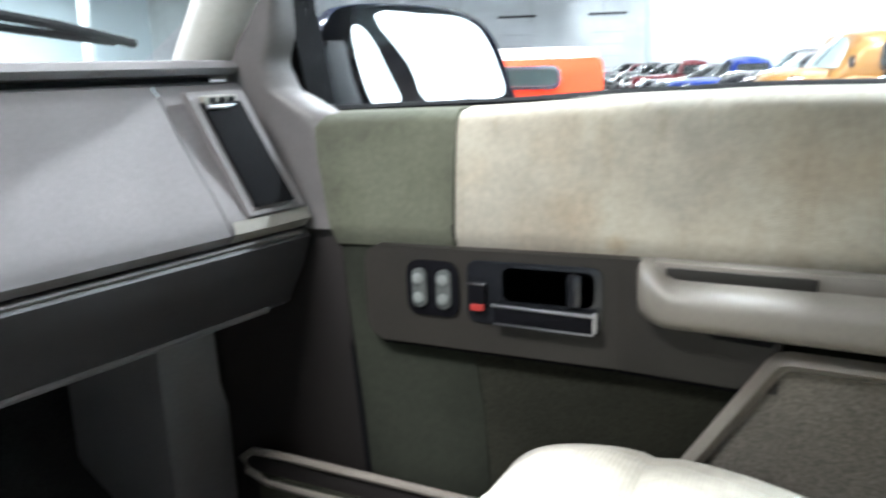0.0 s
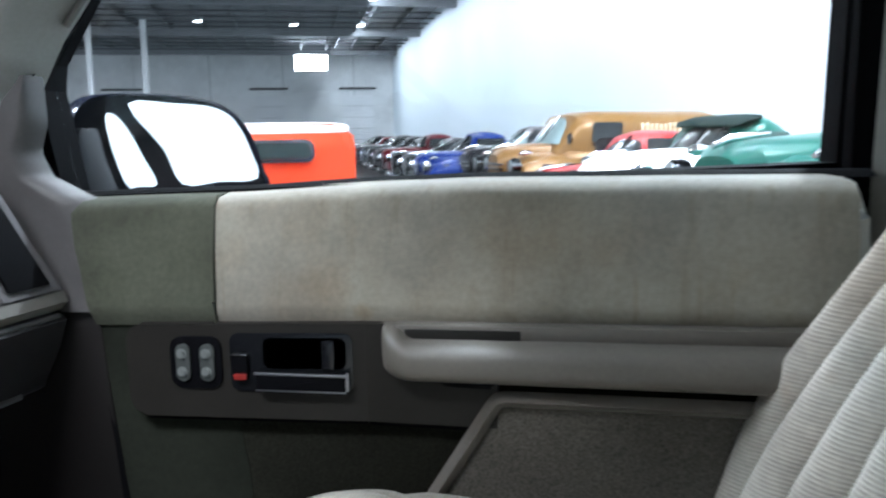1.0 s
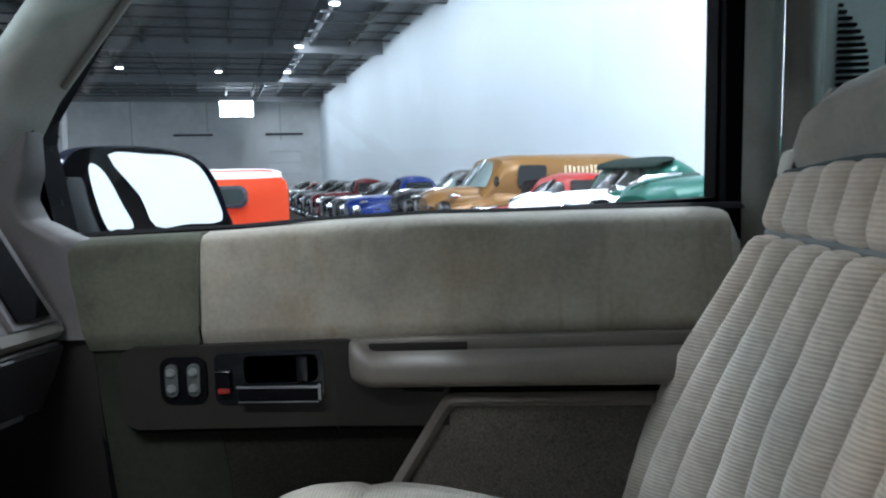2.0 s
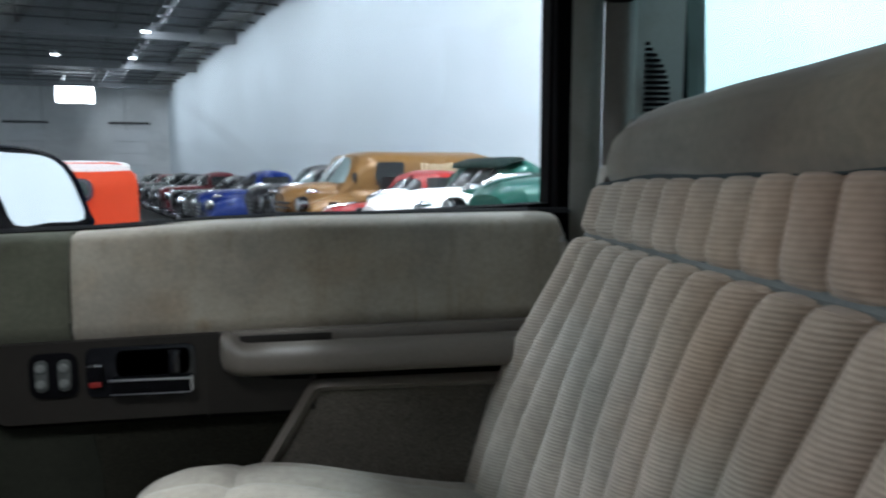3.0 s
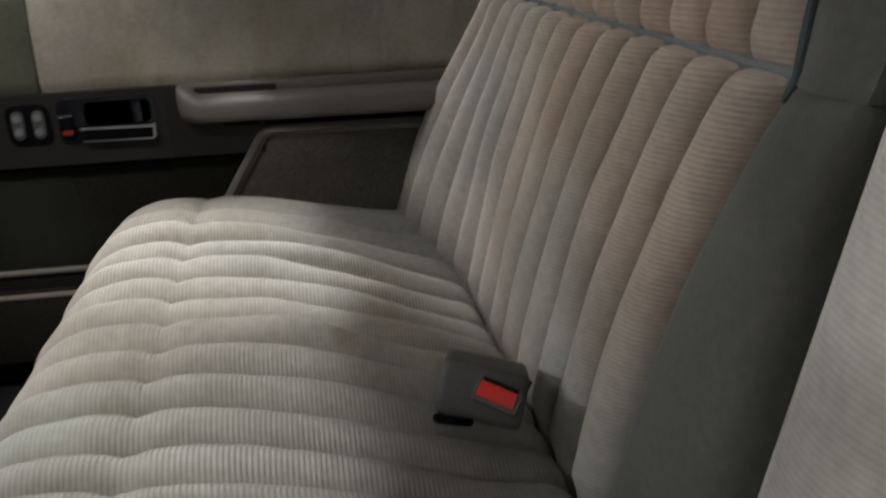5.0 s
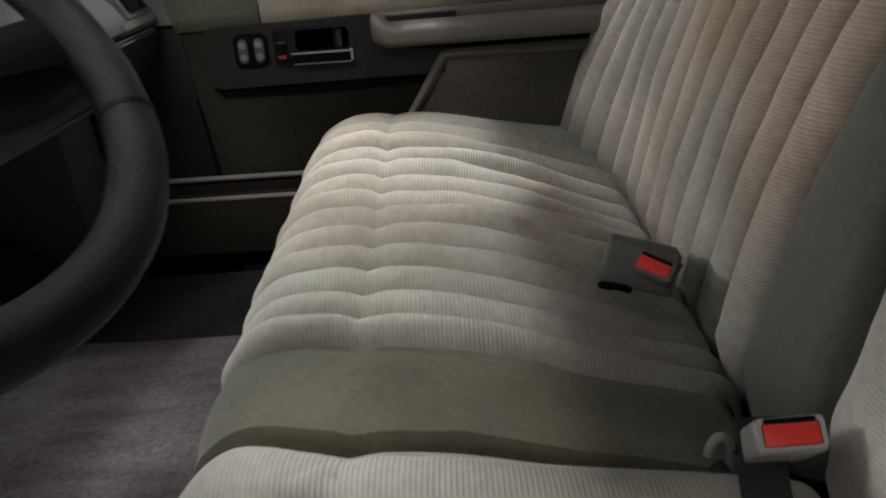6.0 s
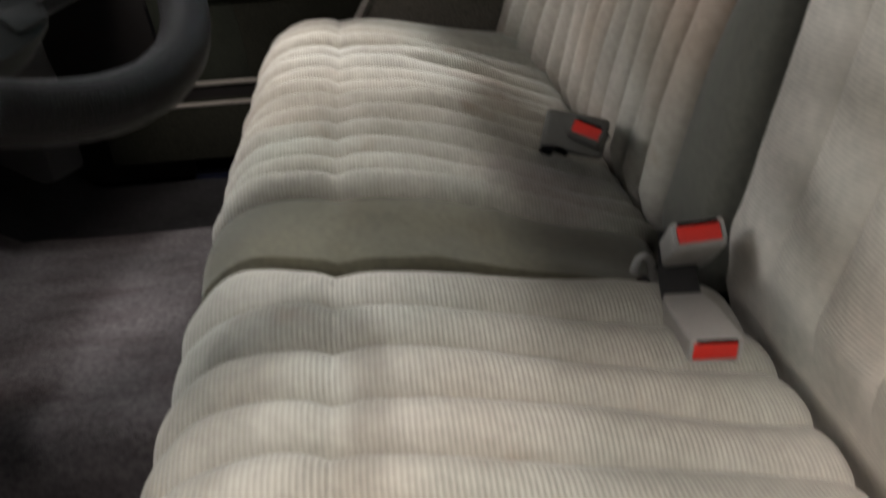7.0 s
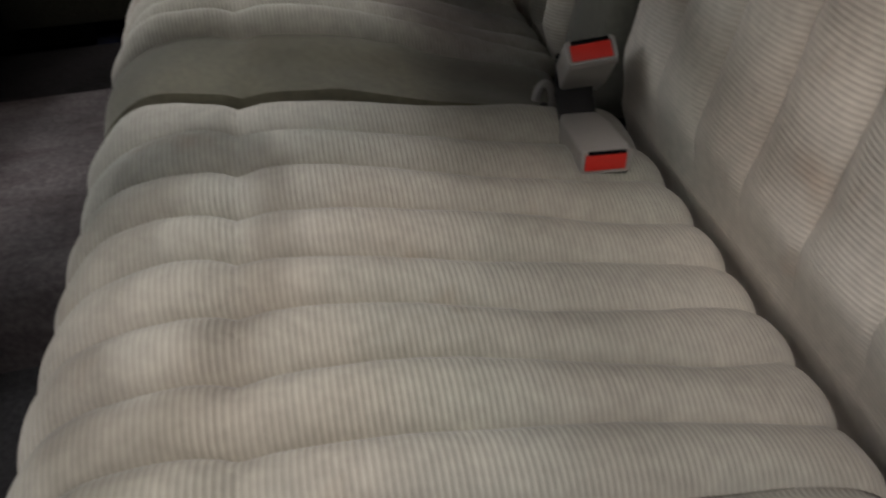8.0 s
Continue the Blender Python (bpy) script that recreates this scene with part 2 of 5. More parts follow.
M_RED = mat("red_button", (0.62, 0.03, 0.02), 0.35, 0, 200, 0.05, 8, 0.08, 0)
M_LOCK_RED = mat("dull_red_plastic", (0.22, 0.016, 0.012), 0.4, 0, 200, 0.05, 8, 0.08, 0)
M_RECESS = mat("glossy_black_plastic", (0.007, 0.0075, 0.009), 0.16, 0, 200, 0.1, 5, 0.1, 0.05, 900, spec=0.35)
M_BUCKLE = mat("grey_buckle_plastic", (0.31, 0.295, 0.275), 0.38, 0, 300, 0.05, 12, 0.1, 0.1, 900)
M_WEB = mat("grey_webbing", (0.018, 0.017, 0.017), 0.85, 0, 400, 0.2, 9, 0.15, 0.5, 900)
# piping tones hold shade under the pad and bluish sheen at the row
M_PIPING = mat("shaded_piping", (0.040, 0.052, 0.053), 0.85, 0, 200, 0.1, 6, 0.15, 0.2, 600)
M_TEALISH = mat("blue_grey_piping", (0.145, 0.155, 0.148), 0.85, 0, 200, 0.1, 6, 0.15, 0.2, 600)
M_BUCKLE_DARK = mat("dark_grey_sleeve", (0.085, 0.08, 0.07), 0.7, 0, 300, 0.1, 12, 0.15, 0.3, 700)
M_HEADLINER = mat("headliner_cloth", (0.55, 0.53, 0.48), 0.95, 0, 200, 0.06, 4, 0.08, 0.3, 600)
M_NAVY = mat("navy_paint", (0.008, 0.012, 0.032), 0.25, 0.2, 300, 0.04, 3, 0.06, 0, coat=1.0)
M_MIRROR = mat("mirror_silver", (0.92, 0.93, 0.93), 0.015, 1.0, 50, 0.0, 5, 0.02, 0)
stained(M_TRIM_CLOTH, 9, 0.52, 0.70, (0.92, 0.86, 0.79), 2.0)
stained(M_TRIM_CLOTH, 3, 0.45, 0.75, (0.84, 0.78, 0.72), 6.0)
stained(M_TRIM_CLOTH, 10, 0.50, 0.75, (0.90, 0.88, 0.86), 4.0, (4, 4, 0.35))
# shading of the faint upright pleats, put into the colour as thin lines
stained(M_TRIM_CLOTH, 14, 0.56, 0.66, (0.90, 0.87, 0.83), 11.0, (5, 5, 0.12))
stained(M_GREEN_CLOTH, 9, 0.50, 0.70, (0.75, 0.76, 0.72), 3.0)
stained(M_VELOUR, 4, 0.45, 0.70, (0.90, 0.80, 0.72), 1.0)
stained(M_BAND, 5, 0.45, 0.70, (0.86, 0.78, 0.66), 8.0)
stained(M_FLOOR, 8, 0.45, 0.70, (0.66, 0.60, 0.60), 7.0, (1, 4, 1))
stained(M_PILLAR, 10, 0.52, 0.72, (0.80, 0.78, 0.75), 7.0)
# where the cushions and the door are rubbed or spilled on; tinted spots on the passenger back and top pad
patch(M_CORD_Z, (0.82, -0.02, 1.50), 0.22, (0.90, 0.79, 0.73), 0.3)
patch(M_CORD_Z, (0.80, 0.48, 1.50), 0.16, (0.88, 0.93, 0.95), 0.3)
patch(M_VELOUR, (0.86, 0.05, 1.70), 0.22, (1.0, 0.90, 0.80), 0.3)
patch(M_CORD_X, (0.60, 0.40, 1.21), 0.055, (0.97, 0.92, 0.90))
patch(M_CORD_X, (0.62, 0.30, 1.20), 0.04, (0.95, 0.89, 0.86))
patch(M_CORD_X, (0.55, 0.22, 1.22), 0.02, (0.75, 0.68, 0.62))
# mauve of the shaded cushion rear, put into the cloth's colour
patch(M_CORD_X, (0.64, -0.01, 1.19), 0.09, (0.82, 0.78, 0.84))
patch(M_TRIM_CLOTH, (0.25, 0.80, 1.46), 0.03, (0.90, 0.85, 0.80))
patch(M_TRIM_CLOTH, (0.22, 0.80, 1.43), 0.05, (0.96, 0.92, 0.88))
patch(M_TRIM_CLOTH, (0.295, 0.80, 1.42), 0.014, (0.82, 0.74, 0.64))
M_GLASS = clear_glass("window_glass")
M_SHIELD = clear_glass("tinted_windshield", (0.90, 0.985, 0.965))
M_REAR_GLASS = clear_glass("tinted_rear_glass", (0.80, 0.96, 0.95))
# opaque panes: wall reflected and seen through is put into their colour
M_PANE_GREEN = mat("green_car_pane", (0.05, 0.085, 0.075), 0.06, 0, 30, 0.05, 2, 0.1, 0, coat=0.2)
M_PANE_PALE = mat("pale_car_pane", (0.22, 0.28, 0.28), 0.05, 0, 30, 0.05, 2, 0.1, 0, coat=0.3)
M_VISOR = mat("dark_green_visor_paint", (0.004, 0.012, 0.010), 0.5, 0.0, 80, 0.03, 2, 0.05, 0, spec=0.04)
M_MIRROR_GREY = mat("grey_mirror_plastic", (0.04, 0.041, 0.043), 0.55, 0, 200, 0.08, 12, 0.12, 0.2, 700)
M_WALL = mat("white_hall_wall", (0.77, 0.84, 0.89), 0.75, 0, 1.5, 0.02, 0.18, 0.04, 0.1, 8)
M_FAR_WALL = mat("concrete_panel_wall", (0.74, 0.75, 0.75), 0.85, 0, 2.0, 0.06, 0.35, 0.10, 0.2, 10)
M_CEIL = mat("grey_roof_deck", (0.15, 0.152, 0.165), 0.8, 0, 2.0, 0.1, 0.3, 0.12, 0)
M_PURLIN = mat("dark_purlin_steel", (0.035, 0.037, 0.043), 0.6, 0.2, 6.0, 0.08, 0.8, 0.1, 0)
M_JOINT = mat("panel_joint_filler", (0.50, 0.51, 0.51), 0.85, 0, 6.0, 0.08, 0.8, 0.1, 0)
M_STEEL = mat("grey_roof_steel", (0.21, 0.215, 0.23), 0.6, 0.3, 6.0, 0.08, 0.8, 0.1, 0)
M_WHITE_STEEL = mat("white_column_paint", (0.78, 0.79, 0.80), 0.5, 0, 6.0, 0.03, 0.8, 0.05, 0)
M_CONCRETE = mat("polished_concrete", (0.20, 0.20, 0.195), 0.28, 0, 3.0, 0.08, 0.4, 0.15, 0.05, 20)
M_DARK_LINE = mat("dark_steel_lintel", (0.03, 0.03, 0.032), 0.6, 0, 4.0, 0.1, 1, 0.1, 0)
M_LAMP = glow("lamp_glow", (0.95, 1.0, 1.0), 14.0)
M_TYRE = mat("tyre_rubber", (0.02, 0.02, 0.021), 0.8, 0, 60, 0.15, 8, 0.15, 0.3, 200)
M_CAR_GLASS = clear_glass("car_glass", (0.55, 0.62, 0.60))
M_CAR_PANE = mat("dark_car_pane", (0.02, 0.022, 0.022), 0.15, 0, 30, 0.05, 2, 0.1, 0, spec=0.12)
M_CAR_DARK = mat("car_interior", (0.03, 0.028, 0.026), 0.8, 0, 30, 0.2, 3, 0.2, 0)
M_LENS = mat("headlamp_lens", (0.40, 0.42, 0.43), 0.1, 0.6, 40, 0.05, 6, 0.08, 0)


# ---- building helpers ----
def link_mesh(name, bm, material, parent=None, label="", smooth=True, local=False):
    me = bpy.data.meshes.new(name)
    bmesh.ops.recalc_face_normals(bm, faces=bm.faces)
    if smooth:
        for f in bm.faces:
            f.smooth = True
    bm.to_mesh(me)
    bm.free()
    if smooth:
        me.set_sharp_from_angle(angle=radians(38))
    me.materials.append(material)
    ob = new(name, me)
    if parent:
        ob.parent = parent
        if not local:
            top, off = parent, Vector((0, 0, 0))
            while top:
                off += top.location
                top = top.parent
            ob.location = -off
    if label:
        ob["label"] = label
    return ob


def part(name, bm, material, parent, label="", smooth=True, local=False):
    return link_mesh(name, bm, material, parent, label, smooth, local)


def thing(name, at, label, category, group="", kind=""):
    e = new(name)
    e.location = at
    e.empty_display_size = 0.05
    return tagged(e, label, category, group, kind)


def grid(f, nu, nv, close_u=False):
    """A sheet of (nu + 1) x (nv + 1) points f(u, v), u and v from 0 to 1."""
    bm = bmesh.new()
    vs = [[bm.verts.new(f(i / nu, j / nv)) for j in range(nv + 1)] for i in range(nu + (0 if close_u else 1))]
    n = len(vs)
    for i in range(nu):
        for j in range(nv):
            bm.faces.new((vs[i][j], vs[(i + 1) % n][j], vs[(i + 1) % n][j + 1], vs[i][j + 1]))
    return bm


def box(lo, hi, bevel=0.0, segments=2):
    bm = bmesh.new()
    bmesh.ops.create_cube(bm, size=1)
    for v in bm.verts:
        v.co = Vector([lo[k] + (v.co[k] + 0.5) * (hi[k] - lo[k]) for k in range(3)])
    if bevel:
        bmesh.ops.bevel(bm, geom=bm.edges[:], offset=bevel, segments=segments, affect="EDGES", profile=0.6)
    return bm


def turned(bm, m):
    bmesh.ops.transform(bm, matrix=m, verts=bm.verts)
    return bm


def joined(*bms):
    out = bmesh.new()
    for b in bms:
        me = bpy.data.meshes.new("tmp")
        b.to_mesh(me)
        b.free()
        out.from_mesh(me)
        bpy.data.meshes.remove(me)
    return out


def prism(outline, to3d, depth, bevel=0.0, segments=2):
    """Extrudes a 2D outline: to3d(p, q, d) with d from 0 to depth."""
    bm = bmesh.new()
    a = [bm.verts.new(to3d(p, q, 0)) for p, q in outline]
    b = [bm.verts.new(to3d(p, q, depth)) for p, q in outline]
    n = len(a)
    bm.faces.new(a)
    bm.faces.new(b[::-1])
    for i in range(n):
        bm.faces.new((a[i], b[i], b[(i + 1) % n], a[(i + 1) % n]))
    if bevel:
        bmesh.ops.recalc_face_normals(bm, faces=bm.faces)
        es = [e for e in bm.edges if len(e.link_faces) == 2 and e.calc_face_angle(0) > 0.6]
        bmesh.ops.bevel(bm, geom=es, offset=bevel, segments=segments, affect="EDGES", profile=0.6)
    return bm


def ring_prism(outer, inner, to3d, depth):
    """A frame between two outlines with as many points each."""
    bm = bmesh.new()
    n = len(outer)
    rows = [[bm.verts.new(to3d(p, q, d)) for p, q in o] for o, d in ((outer, 0), (outer, depth), (inner, depth), (inner, 0))]
    for k in range(4):
        a, b = rows[k], rows[(k + 1) % 4]
        for i in range(n):
            j = (i + 1) % n
            bm.faces.new((a[i], a[j], b[j], b[i]))
    return bm


def tube(points, r, sides=10, closed=False, taper=None):
    pts = [Vector(p) for p in points]
    bm = bmesh.new()
    rings = []
    n = len(pts)
    for i, p in enumerate(pts):
        a = pts[(i - 1) % n] if closed or i else pts[0]
        b = pts[(i + 1) % n] if closed or i < n - 1 else pts[-1]
        d = (b - a).normalized()
        side = d.cross(Vector((0, 0, 1)))
        if side.length < 0.05:
            side = d.cross(Vector((0, 1, 0)))
        side.normalize()
        up = side.cross(d)
        rr = r * (taper(i / (n - 1)) if taper else 1)
        rings.append([bm.verts.new(p + rr * (math.cos(k * math.tau / sides) * side + math.sin(k * math.tau / sides) * up)) for k in range(sides)])
    for i in range(n if closed else n - 1):
        a, b = rings[i], rings[(i + 1) % n]
        for k in range(sides):
            bm.faces.new((a[k], a[(k + 1) % sides], b[(k + 1) % sides], b[k]))
    if not closed:
        bm.faces.new(rings[0])
        bm.faces.new(rings[-1][::-1])
    return bm


def rounded(x0, z0, x1, z1, r, n=5):
    """A rounded rectangle as an outline."""
    out = []
    for cx, cz, a in ((x1 - r, z1 - r, 0), (x0 + r, z1 - r, 90), (x0 + r, z0 + r, 180), (x1 - r, z0 + r, 270)):
        for k in range(n + 1):
            t = radians(a + 90 * k / n)
            out.append((cx + r * math.cos(t), cz + r * math.sin(t)))
    return out


def disc(centre, axis, r, depth, sides=24, bevel=0.0):
    bm = bmesh.new()
    bmesh.ops.create_cone(bm, cap_ends=True, segments=sides, radius1=r, radius2=r, depth=depth)
    if bevel:
        bmesh.ops.bevel(bm, geom=[e for e in bm.edges if e.calc_face_angle(0) > 1], offset=bevel, segments=2, affect="EDGES")
    q = Vector(axis).to_track_quat("Z", "Y").to_matrix().to_4x4()
    return turned(bm, Matrix.Translation(centre) @ q)


def lerp(a, b, t):
    return a + (b - a) * t


def step(a, b, x):
    t = max(0.0, min(1.0, (x - a) / (b - a)))
    return t * t * (3 - 2 * t)


def curve_at(table, s):
    """Smooth value from a table of (s, value) pairs."""
    if s <= table[0][0]:
        return table[0][1]
    for (s0, v0), (s1, v1) in zip(table, table[1:]):
        if s <= s1:
            t = (s - s0) / (s1 - s0)
            t = t * t * (3 - 2 * t) * 0.5 + t * 0.5
            return v0 + (v1 - v0) * t
    return table[-1][1]


# ---- the hall ----
H_A0, H_A1, H_B0, H_B1, H_Z = -24.0, 63.5, -32.0, 8.5, 8.5


def hall_box(a0, b0, z0, a1, b1, z1, bevel=0.0):
    bm = box((b0, a0, z0), (b1, a1, z1), bevel)
    return turned(bm, pose(0, 0, 0, 0, 0, 19.5))


def structure(name, bm, material, label, category):
    return tagged(link_mesh(name, bm, material, None, label, smooth=False), label, category, kind="structure")


structure("ground", hall_box(H_A0 - 1, H_B0 - 1, -0.3, H_A1 + 1, H_B1 + 1, 0), M_CONCRETE, "polished grey concrete floor of the showroom hall", "floor")
structure("wall_east", hall_box(H_A0 - 0.3, H_B1, 0, H_A1 + 0.3, H_B1 + 0.3, H_Z), M_WALL, "tall smooth white painted hall wall", "wall")
structure("wall_west", hall_box(H_A0 - 0.3, H_B0 - 0.3, 0, H_A1 + 0.3, H_B0, H_Z), M_WALL, "tall plain white hall wall", "wall")
structure("wall_south", hall_box(H_A0 - 0.3, H_B0, 0, H_A0, H_B1, H_Z), M_WALL, "tall plain white hall wall", "wall")
wall_n = structure("wall_north", hall_box(H_A1, H_B0, 0, H_A1 + 0.3, H_B1, H_Z), M_FAR_WALL, "pale concrete panel end wall of the hall", "wall")
for k in range(7):
    part("panel_joint", hall_box(H_A1 - 0.02, H_B1 - 3.2 - 5.6 * k, 0, H_A1 - 0.004, H_B1 - 3.12 - 5.6 * k, H_Z), M_JOINT, wall_n, smooth=False)
# roof deck, girders across the hall, dark purlins and bracing along and across
girders = [box((H_B0, ga - 0.15, H_Z - 0.75), (H_B1, ga + 0.15, H_Z - 0.02)) for ga in (-19.1, -7.7, 3.7, 15.1, 26.5, 37.9, 49.3, 60.7)]
purlins = []
for k in range(22):
    pb = H_B0 + 0.9 + 1.9 * k
    purlins.append(box((pb - 0.09, H_A0, H_Z - 0.40), (pb + 0.09, H_A1, H_Z - 0.04)))
for ga in range(-22, 64, 2):
    purlins.append(box((H_B0, ga - 0.035, H_Z - 0.44), (H_B1, ga + 0.035, H_Z - 0.36)))
HALL_TURN = pose(0, 0, 0, 0, 0, 19.5)
structure("ceiling", turned(box((H_B0, H_A0, H_Z), (H_B1, H_A1, H_Z + 0.2)), HALL_TURN), M_CEIL, "grey corrugated steel roof deck", "ceiling")
structure("trim_roof_girders", turned(joined(*girders), HALL_TURN), M_STEEL, "grey steel girders under the roof", "roof girders")
structure("trim_roof_purlins", turned(joined(*purlins), HALL_TURN), M_PURLIN, "dark steel purlins and bracing under the roof", "roof purlins")
structure("trim_wall_north", hall_box(H_A1 - 0.08, H_B0, H_Z - 0.30, H_A1 - 0.002, H_B1, H_Z - 0.18), M_DARK_LINE, "dark steel edge beam along the end wall", "trim")

for lb in (7.05, 0.05, -10.95, -18.0):
    d = thing("dock_door", hall(H_A1 - 0.05, lb - 1.4, 0), "pale closed loading door with dark lintel", "door", "loading doors")
    part("door_leaf", hall_box(H_A1 - 0.06, lb - 2.6, 0.02, H_A1 - 0.004, lb - 0.2, 4.9), M_WHITE_STEEL, d, smooth=False)
    part("lintel", hall_box(H_A1 - 0.2, lb - 2.9, 5.33, H_A1 - 0.01, lb + 0.05, 5.5), M_DARK_LINE, d, "dark steel lintel", smooth=False)
    for j in range(5):
        part("leaf_rib", hall_box(H_A1 - 0.08, lb - 2.6, 0.9 * j + 0.4, H_A1 - 0.062, lb - 0.2, 0.9 * j + 0.45), M_JOINT, d, smooth=False)

for ca, cb in ((43, -7.0), (43, -9.7), (24, -14.0), (8, -14.0)):
    c = thing("steel_column", hall(ca, cb, 0), "slim white painted steel column of the hall", "column", "hall columns")
    part("shaft", hall_box(ca - 0.13, cb - 0.13, 0, ca + 0.13, cb + 0.13, H_Z - 0.75, 0.02), M_WHITE_STEEL, c)
    part("base_plate", hall_box(ca - 0.25, cb - 0.25, 0, ca + 0.25, cb + 0.25, 0.03), M_STEEL, c, smooth=False)


def wall_lamp(a, b, z, w, h):
    w_ = thing("wall_lamp", hall(a, b, z), "bright glowing light panel high before the end wall", "lamp")
    part("housing", hall_box(a, b - w / 2 - 0.05, z - h / 2 - 0.05, a + 0.12, b + w / 2 + 0.05, z + h / 2 + 0.05, 0.02), M_STEEL, w_)
    part("diffuser", hall_box(a - 0.03, b - w / 2, z - h / 2, a - 0.002, b + w / 2, z + h / 2, 0.01), M_LAMP, w_, "glowing diffuser")


wall_lamp(60.5, 1.93, 7.18, 2.4, 1.15)

for la, lb, lz, wide, long_, watts in ADDED_LAMPS:
    f = thing("added_ceiling_lamp", hall(la, lb, lz + 0.05), "unseen rectangular ceiling lamp added under the roof", "lamp", "hall ceiling lamps")
    part("lamp_housing", hall_box(la - long_ / 2 - 0.05, lb - wide / 2 - 0.05, lz + 0.06, la + long_ / 2 + 0.05, lb + wide / 2 + 0.05, lz + 0.14, 0.02), M_STEEL, f)
    # added sheet on the near side keeps each wall tube out of view
    if lz > 8:
        part("lamp_screen", hall_box(la - long_ / 2 - 0.05, lb - 0.13, lz - 0.30, la + long_ / 2 + 0.05, lb - 0.11, lz + 0.06), M_PURLIN, f, "dark sheet hiding the tube from the camera", smooth=False)
    part("lamp_hanger", hall_box(la - 0.02, lb - 0.02, lz + 0.14, la + 0.02, lb + 0.02, 8.5), M_STEEL, f, smooth=False)
for sa, sb in ((17.8, 4.45), (26.45, 4.49), (35.1, 4.13), (43.4, 4.3), (43.5, 0.68), (42.4, -4.17)):
    f = thing("spot_lamp", hall(sa, sb, 7.6), "small round bright ceiling spot lamp", "lamp", "hall spot lamps")
    part("lamp_housing", turned(disc((0, 0, 0.12), (0, 0, 1), 0.22, 0.2, 20, 0.02), Matrix.Translation(hall(sa, sb, 7.6))), M_STEEL, f)
    part("diffuser", turned(disc((0, 0, 0.0), (0, 0, 1), 0.18, 0.03, 20), Matrix.Translation(hall(sa, sb, 7.6))), M_LAMP, f, "glowing diffuser")
    part("lamp_hanger", turned(box((-0.015, -0.015, 0.22), (0.015, 0.015, 0.9)), Matrix.Translation(hall(sa, sb, 7.6))), M_STEEL, f, smooth=False)


# ---- parked vehicles: local x runs from the nose backwards, y across, z up ----
def body_shell(stations, n=14):
    """A closed hull through stations (x, half_width, z_low, z_high, roundness)."""
    bm = bmesh.new()
    rings = []
    for x, w, z0, z1, k in stations:
        ring = []
        for i in range(n * 2):
            a = math.tau * i / (n * 2)
            c, s = math.cos(a), math.sin(a)
            e = 2 / k
            ring.append(bm.verts.new((x, w * math.copysign(abs(c) ** e, c), (z0 + z1) / 2 + (z1 - z0) / 2 * math.copysign(abs(s) ** e, s))))
        rings.append(ring)
    m = n * 2
    for a, b in zip(rings, rings[1:]):
        for i in range(m):
            bm.faces.new((a[i], a[(i + 1) % m], b[(i + 1) % m], b[i]))
    bm.faces.new(rings[0])
    bm.faces.new(rings[-1][::-1])
    return bm


def wheel_parts(parent, x, y, r, hub):
    w = part("wheel", joined(disc((x, y, r), (0, 1, 0), r, 0.2, 28, 0.03)), M_TYRE, parent, local=True)
    s = math.copysign(0.105, y)
    part("rim", joined(disc((x, y + s, r), (0, 1, 0), r * 0.6, 0.02, 24, 0.006), disc((x, y + s * 1.12, r), (0, 1, 0), r * 0.28, 0.03, 20, 0.01)), hub, w, "bright hubcap", local=True)


